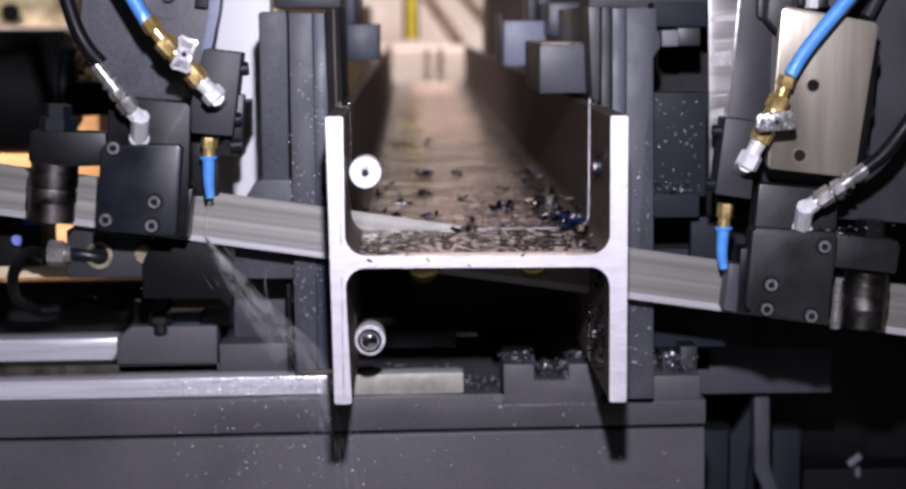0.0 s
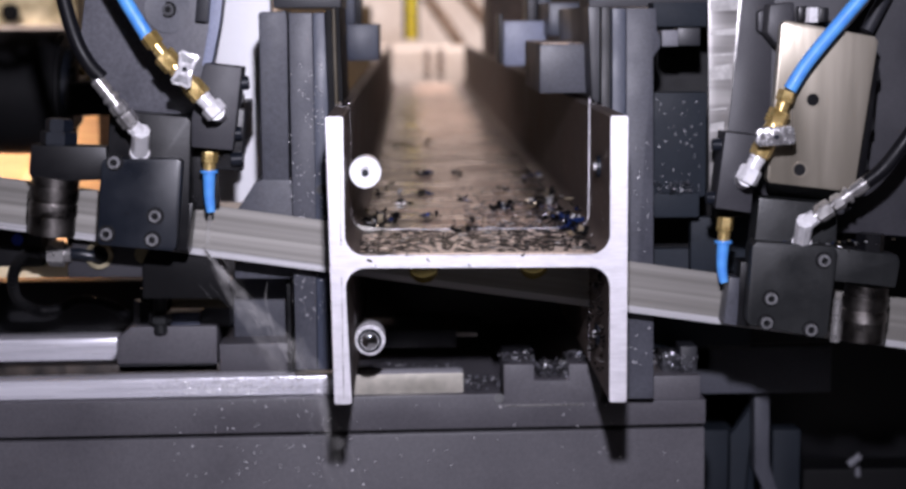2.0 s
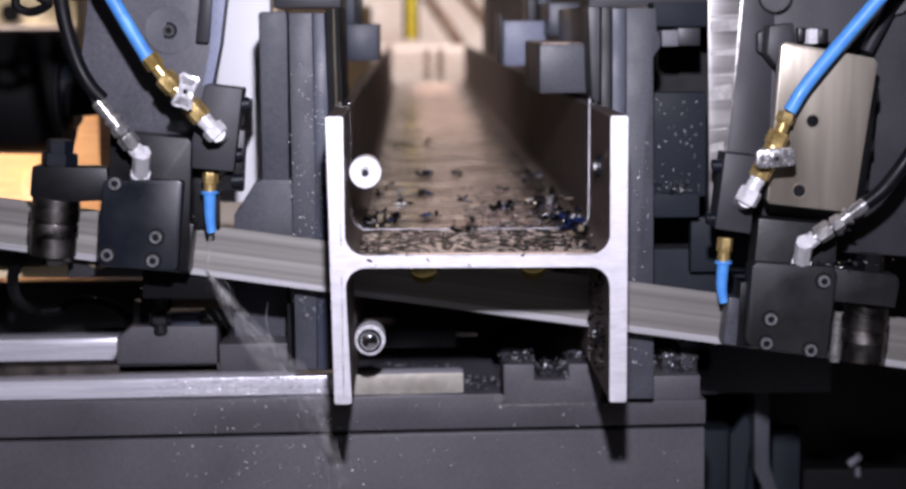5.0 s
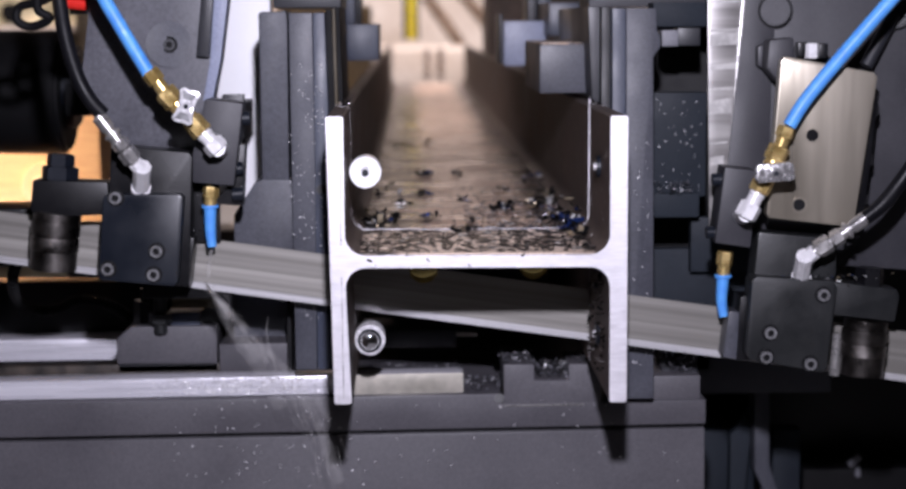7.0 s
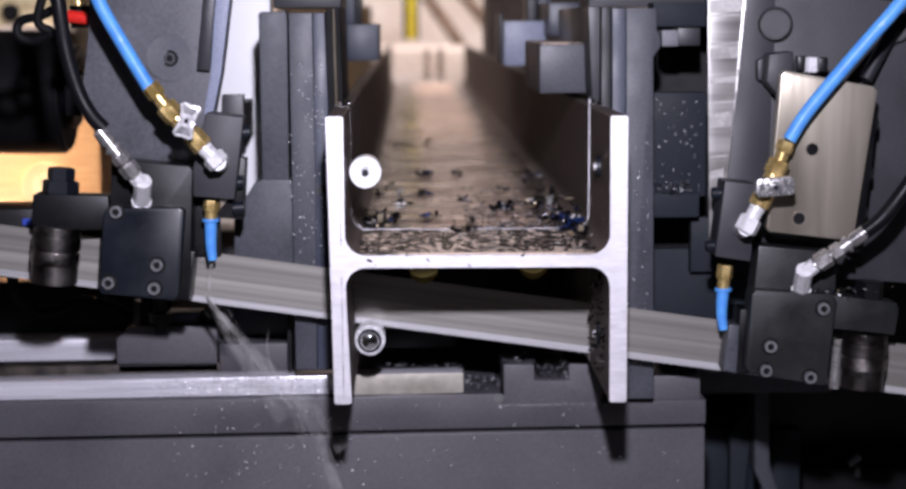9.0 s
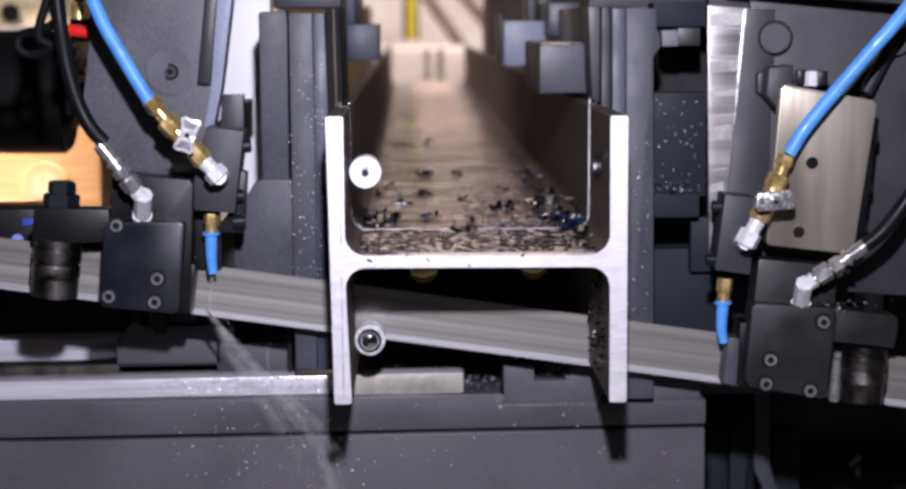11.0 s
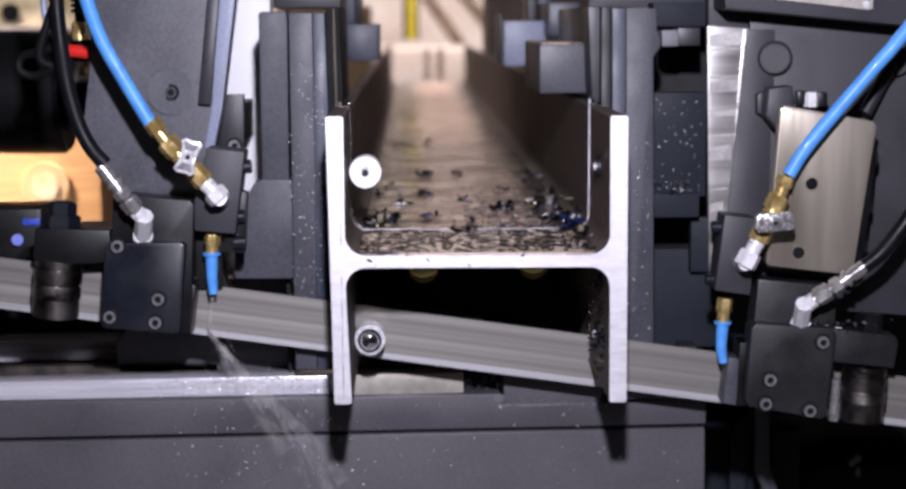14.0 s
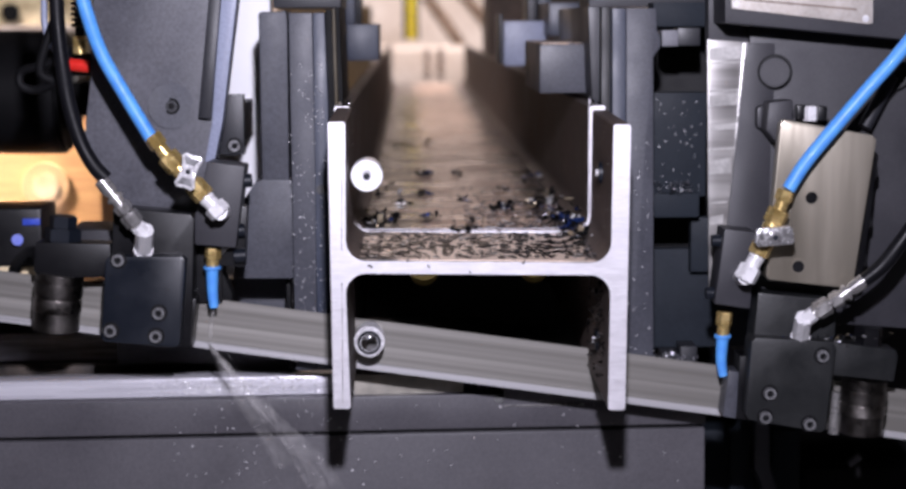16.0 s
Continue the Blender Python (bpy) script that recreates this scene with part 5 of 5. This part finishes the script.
for (x, y), n, wide in (((-0.1143, 0.264), 30, 0.008), ((-0.0961, 0.2856), 16, 0.008), ((-0.0488, 0.3052), 16, 0.006), ((-0.0773, 0.4693), 8, 0.005), ((-0.0498, 0.5916), 10, 0.006), ((-0.0474, 0.8689), 16, 0.007),
                        ((0.0019, 0.8832), 9, 0.005), ((-0.0337, 1.5505), 10, 0.006), ((-0.0913, 1.468), 12, 0.010), ((0.0451, 0.384), 18, 0.007), ((0.0651, 0.449), 10, 0.006), ((0.0901, 0.433), 22, 0.008),
                        ((0.1031, 0.8149), 10, 0.006), ((0.1288, 0.831), 8, 0.005), ((0.1088, 0.2793), 16, 0.008), ((0.1144, 0.1779), 14, 0.008), ((0.12, 0.1156), 8, 0.005), ((0.0542, 0.645), 5, 0.004),
                        ((-0.0089, 0.4839), 6, 0.005), ((0.0094, 0.1869), 8, 0.012), ((0.1161, 0.5226), 8, 0.008)):
    for _ in range(n):
        clusters.append((x + random.gauss(0, wide), y + random.gauss(0, wide * 1.6), web_at(0) + 0.002 + random.random() * 0.005, "up"))
for _ in range(110):
    x = random.uniform(0.085, 0.134) * random.choice((1, 1, 1, -1))
    y = KERF + 0.01 + random.random() ** 1.6 * 0.55
    clusters.append((x, y, web_at(0) + 0.002 + max(abs(x) - 0.112, 0) ** 2 / 0.035, "up")) if random.random() < 0.5 else far.append((x, y, web_at(0) + 0.002 + max(abs(x) - 0.112, 0) ** 2 / 0.035, "up"))
flakes("steel_chips", clusters, 0.0105, "blue-tempered curled steel chips on the beam web")
flakes("steel_chips", [(random.uniform(0.0, 0.13), KERF + 0.01 + random.random() ** 1.4 * 0.3, web_at(0) + 0.0012, "up") for _ in range(230)], 0.0048, "grey and bright steel chips on the wet web", mat=chip_grey, flat=0.5)
flakes("swarf", far, 0.0040, "fine swarf scattered along the beam web", mat=swarf_dark, flat=0.3)
heap = [(random.uniform(0.0816, 0.1211), random.uniform(0.262, 0.33), 0.7675 + random.uniform(0, 0.014), "up") for _ in range(160)]
heap += [(random.uniform(0.0352, 0.0795), random.uniform(0.262, 0.33), 0.7859 + random.uniform(0, 0.006), "up") for _ in range(90)]
heap += [(random.uniform(0.1225, 0.1521), random.uniform(0.262, 0.33), 0.7851 + random.uniform(0, 0.006), "up") for _ in range(60)]
heap += [(random.uniform(-0.0047, 0.0388), random.uniform(0.262, 0.33), BED_TOP + random.uniform(0, 0.012), "up") for _ in range(90)]
heap += [(random.uniform(0.2235, 0.2764), random.uniform(0.262, 0.31), 0.7708 + random.uniform(0, 0.022), "up") for _ in range(110)]
level(flakes("steel_chips", heap, 0.0042, "heaps of small grey steel chips on the bed", mat=chip_grey))
heap = [(random.uniform(0.226, 0.2765), random.uniform(0.305, 0.33), 0.9837 + random.uniform(0, 0.016), "up") for _ in range(70)]
heap += [(random.uniform(-0.1218, -0.0073), random.uniform(0.315, 0.36), BED_TOP + random.uniform(0.01, 0.022), "up") for _ in range(120)]
flakes("steel_chips", heap, 0.0036, "small steel chips caught on ledges", mat=chip_grey)
specks = []
for _ in range(90):
    specks.append((random.uniform(-0.3568, -0.1212), 0.2585, random.uniform(0.6417, 0.7485), "front"))
for _ in range(40):
    specks.append((random.uniform(-0.1212, 0.27), 0.2585, random.uniform(0.6376, 0.7449), "front"))
for _ in range(150):
    specks.append((random.uniform(-0.2089, -0.1686), 0.2355, random.uniform(0.8445, 1.1489), "front"))
for _ in range(40):
    specks.append((random.uniform(0.1861, 0.2133), 0.2355, random.uniform(0.77, 1.0586), "front"))
for _ in range(45):
    specks.append((random.uniform(0.2312, 0.2879), 0.3295, random.uniform(0.9876, 1.1008), "front"))
flakes("coolant_drops", specks, 0.002, "tiny bright coolant drops and specks on the grey paint", "drops", drop_white)
wet = [(random.gauss(-0.275, 0.055), 0.2712, BED_TOP + random.uniform(0.004, 0.023), "front") for _ in range(620)]
wet_drops = flakes("coolant_drops", wet, 0.0027, "coolant drops beading on the ground rail", "drops", drop_white)
level(wet_drops)
caught = []
for x, y, z, n, wide in ((*(0.444, 0.16, 0.958), 60, 0.016), (*(0.3791, 0.15, 0.9587), 30, 0.02), (*(0.4211, 0.16, 0.9517), 40, 0.012), (*(-0.3159, 0.17, 1.0146), 10, 0.004)):
    for _ in range(n):
        caught.append((x + random.gauss(0, wide), y + random.gauss(0, 0.008), z + random.uniform(0, 0.004), "up"))
edge_chips = flakes("swarf", [(x, -0.001, z, "front") for x, _, z in [(-0.1116, 0, 0.9525), (-0.0514, 0, 0.9536), (-0.009, 0, 0.9459), (-0.1058, 0, 0.9452), (-0.0734, 0, 0.9575), (0.0466, 0, 0.9562), (-0.0401, 0, 0.942)]], 0.0045, "dark chips stuck to the sawn edge of the web")
# wet specks on the inner flange faces, chips on the flange tops, a string of swarf hanging on the far flange
inner = HALF_W - FLANGE
wall_drops = flakes("coolant_drops", [(-inner + 0.0008, random.uniform(0.01, 0.195), random.uniform(0.98, 1.09), "up") for _ in range(30)] + [(inner - 0.0008, random.uniform(0.02, 0.195), random.uniform(0.98, 1.09), "up") for _ in range(30)], 0.0010, "tiny bright coolant drops on the inner flange faces", "drops", drop_white)
flakes("coolant_drops", [(sx * (inner - 0.0008), KERF + 0.002 + random.random() ** 2 * 0.2, random.uniform(0.975, 1.095), "up") for _ in range(32) for sx in (-1, 1)], 0.0010, "tiny bright coolant drops on the beam flanges", "drops", drop_white)
flakes("steel_chips", [(random.uniform(-0.152, -0.139), KERF + random.uniform(0.004, 0.03), 1.1015, "up") for _ in range(26)] + [(random.uniform(0.139, 0.152), KERF + random.uniform(0.004, 0.02), 1.0998, "up") for _ in range(9)], 0.0055, "small steel chips lying on the flange edge beside the cut")
hanging = flakes("swarf", [(inner - 0.001 - 0.004 * random.random(), random.uniform(0.03, 0.19), 0.815 + 0.11 * random.random(), "up") for _ in range(70)], 0.0065, "dark wet swarf clinging to the inner flange face", mat=swarf_dark)
head(flakes("swarf", caught, 0.0032, "small swarf caught on top of the blade guide"))


def motions():
    # seconds, sideways and downward travel of the saw head in millimetres
    travel = ((0, 0.0, 0.0), (1, 0.05, 7.85), (2, 0.1, 15.75), (3, 0.14, 23.55), (4, 0.18, 31.3), (6.5, 0.3, 51.0), (8, 0.4, 62.85), (9, 0.5, 70.4), (11.5, 0.65, 89.5), (13, 0.7, 101.2), (14.5, 0.75, 112.6), (16, 0.8, 124.4))
    for ob in MOVING:
        m = ob.matrix_basis.copy()
        walk(ob, [(t, Matrix.Translation((side / 1000, 0, -down / 1000)) @ m) for t, side, down in travel])
    # the spray flutters about the place where it leaves the blade
    root = Matrix.Translation(Vector(plume[0]) - Vector(spray["base"]))
    for n, ob in enumerate(FLOW):
        rows = []
        for k in range(81):
            t = k * 0.2
            sway = 2.2 * math.sin(2.9 * t + 1.7 * n) + 1.6 * math.sin(7.3 * t + 2.3 * n)
            slide = 0.004 * math.sin(5.1 * t + 0.9 * n)
            rows.append((t, root @ pose(0.6 * slide, 0, -0.8 * slide, 0, sway, 0) @ root.inverted()))
        walk(ob, rows)
    pivot = Matrix.Translation((0, 0.1, WEB_Z))
    tip = pivot @ pose(0.0006, -0.002, -0.0048, 1.2, 0.7, 0) @ pivot.inverted()
    start = pivot @ pose(0, -0.0003, -0.0002, 0.02, 0.02, 0) @ pivot.inverted()
    for ob in [offcut, off_chips, edge_chips, wall_drops, hanging] + magnets:
        m = ob.matrix_basis.copy()
        walk(ob, [(0, m), (15.4, m), (15.8, m), (15.9, start @ m), (16, tip @ m)])


motions()
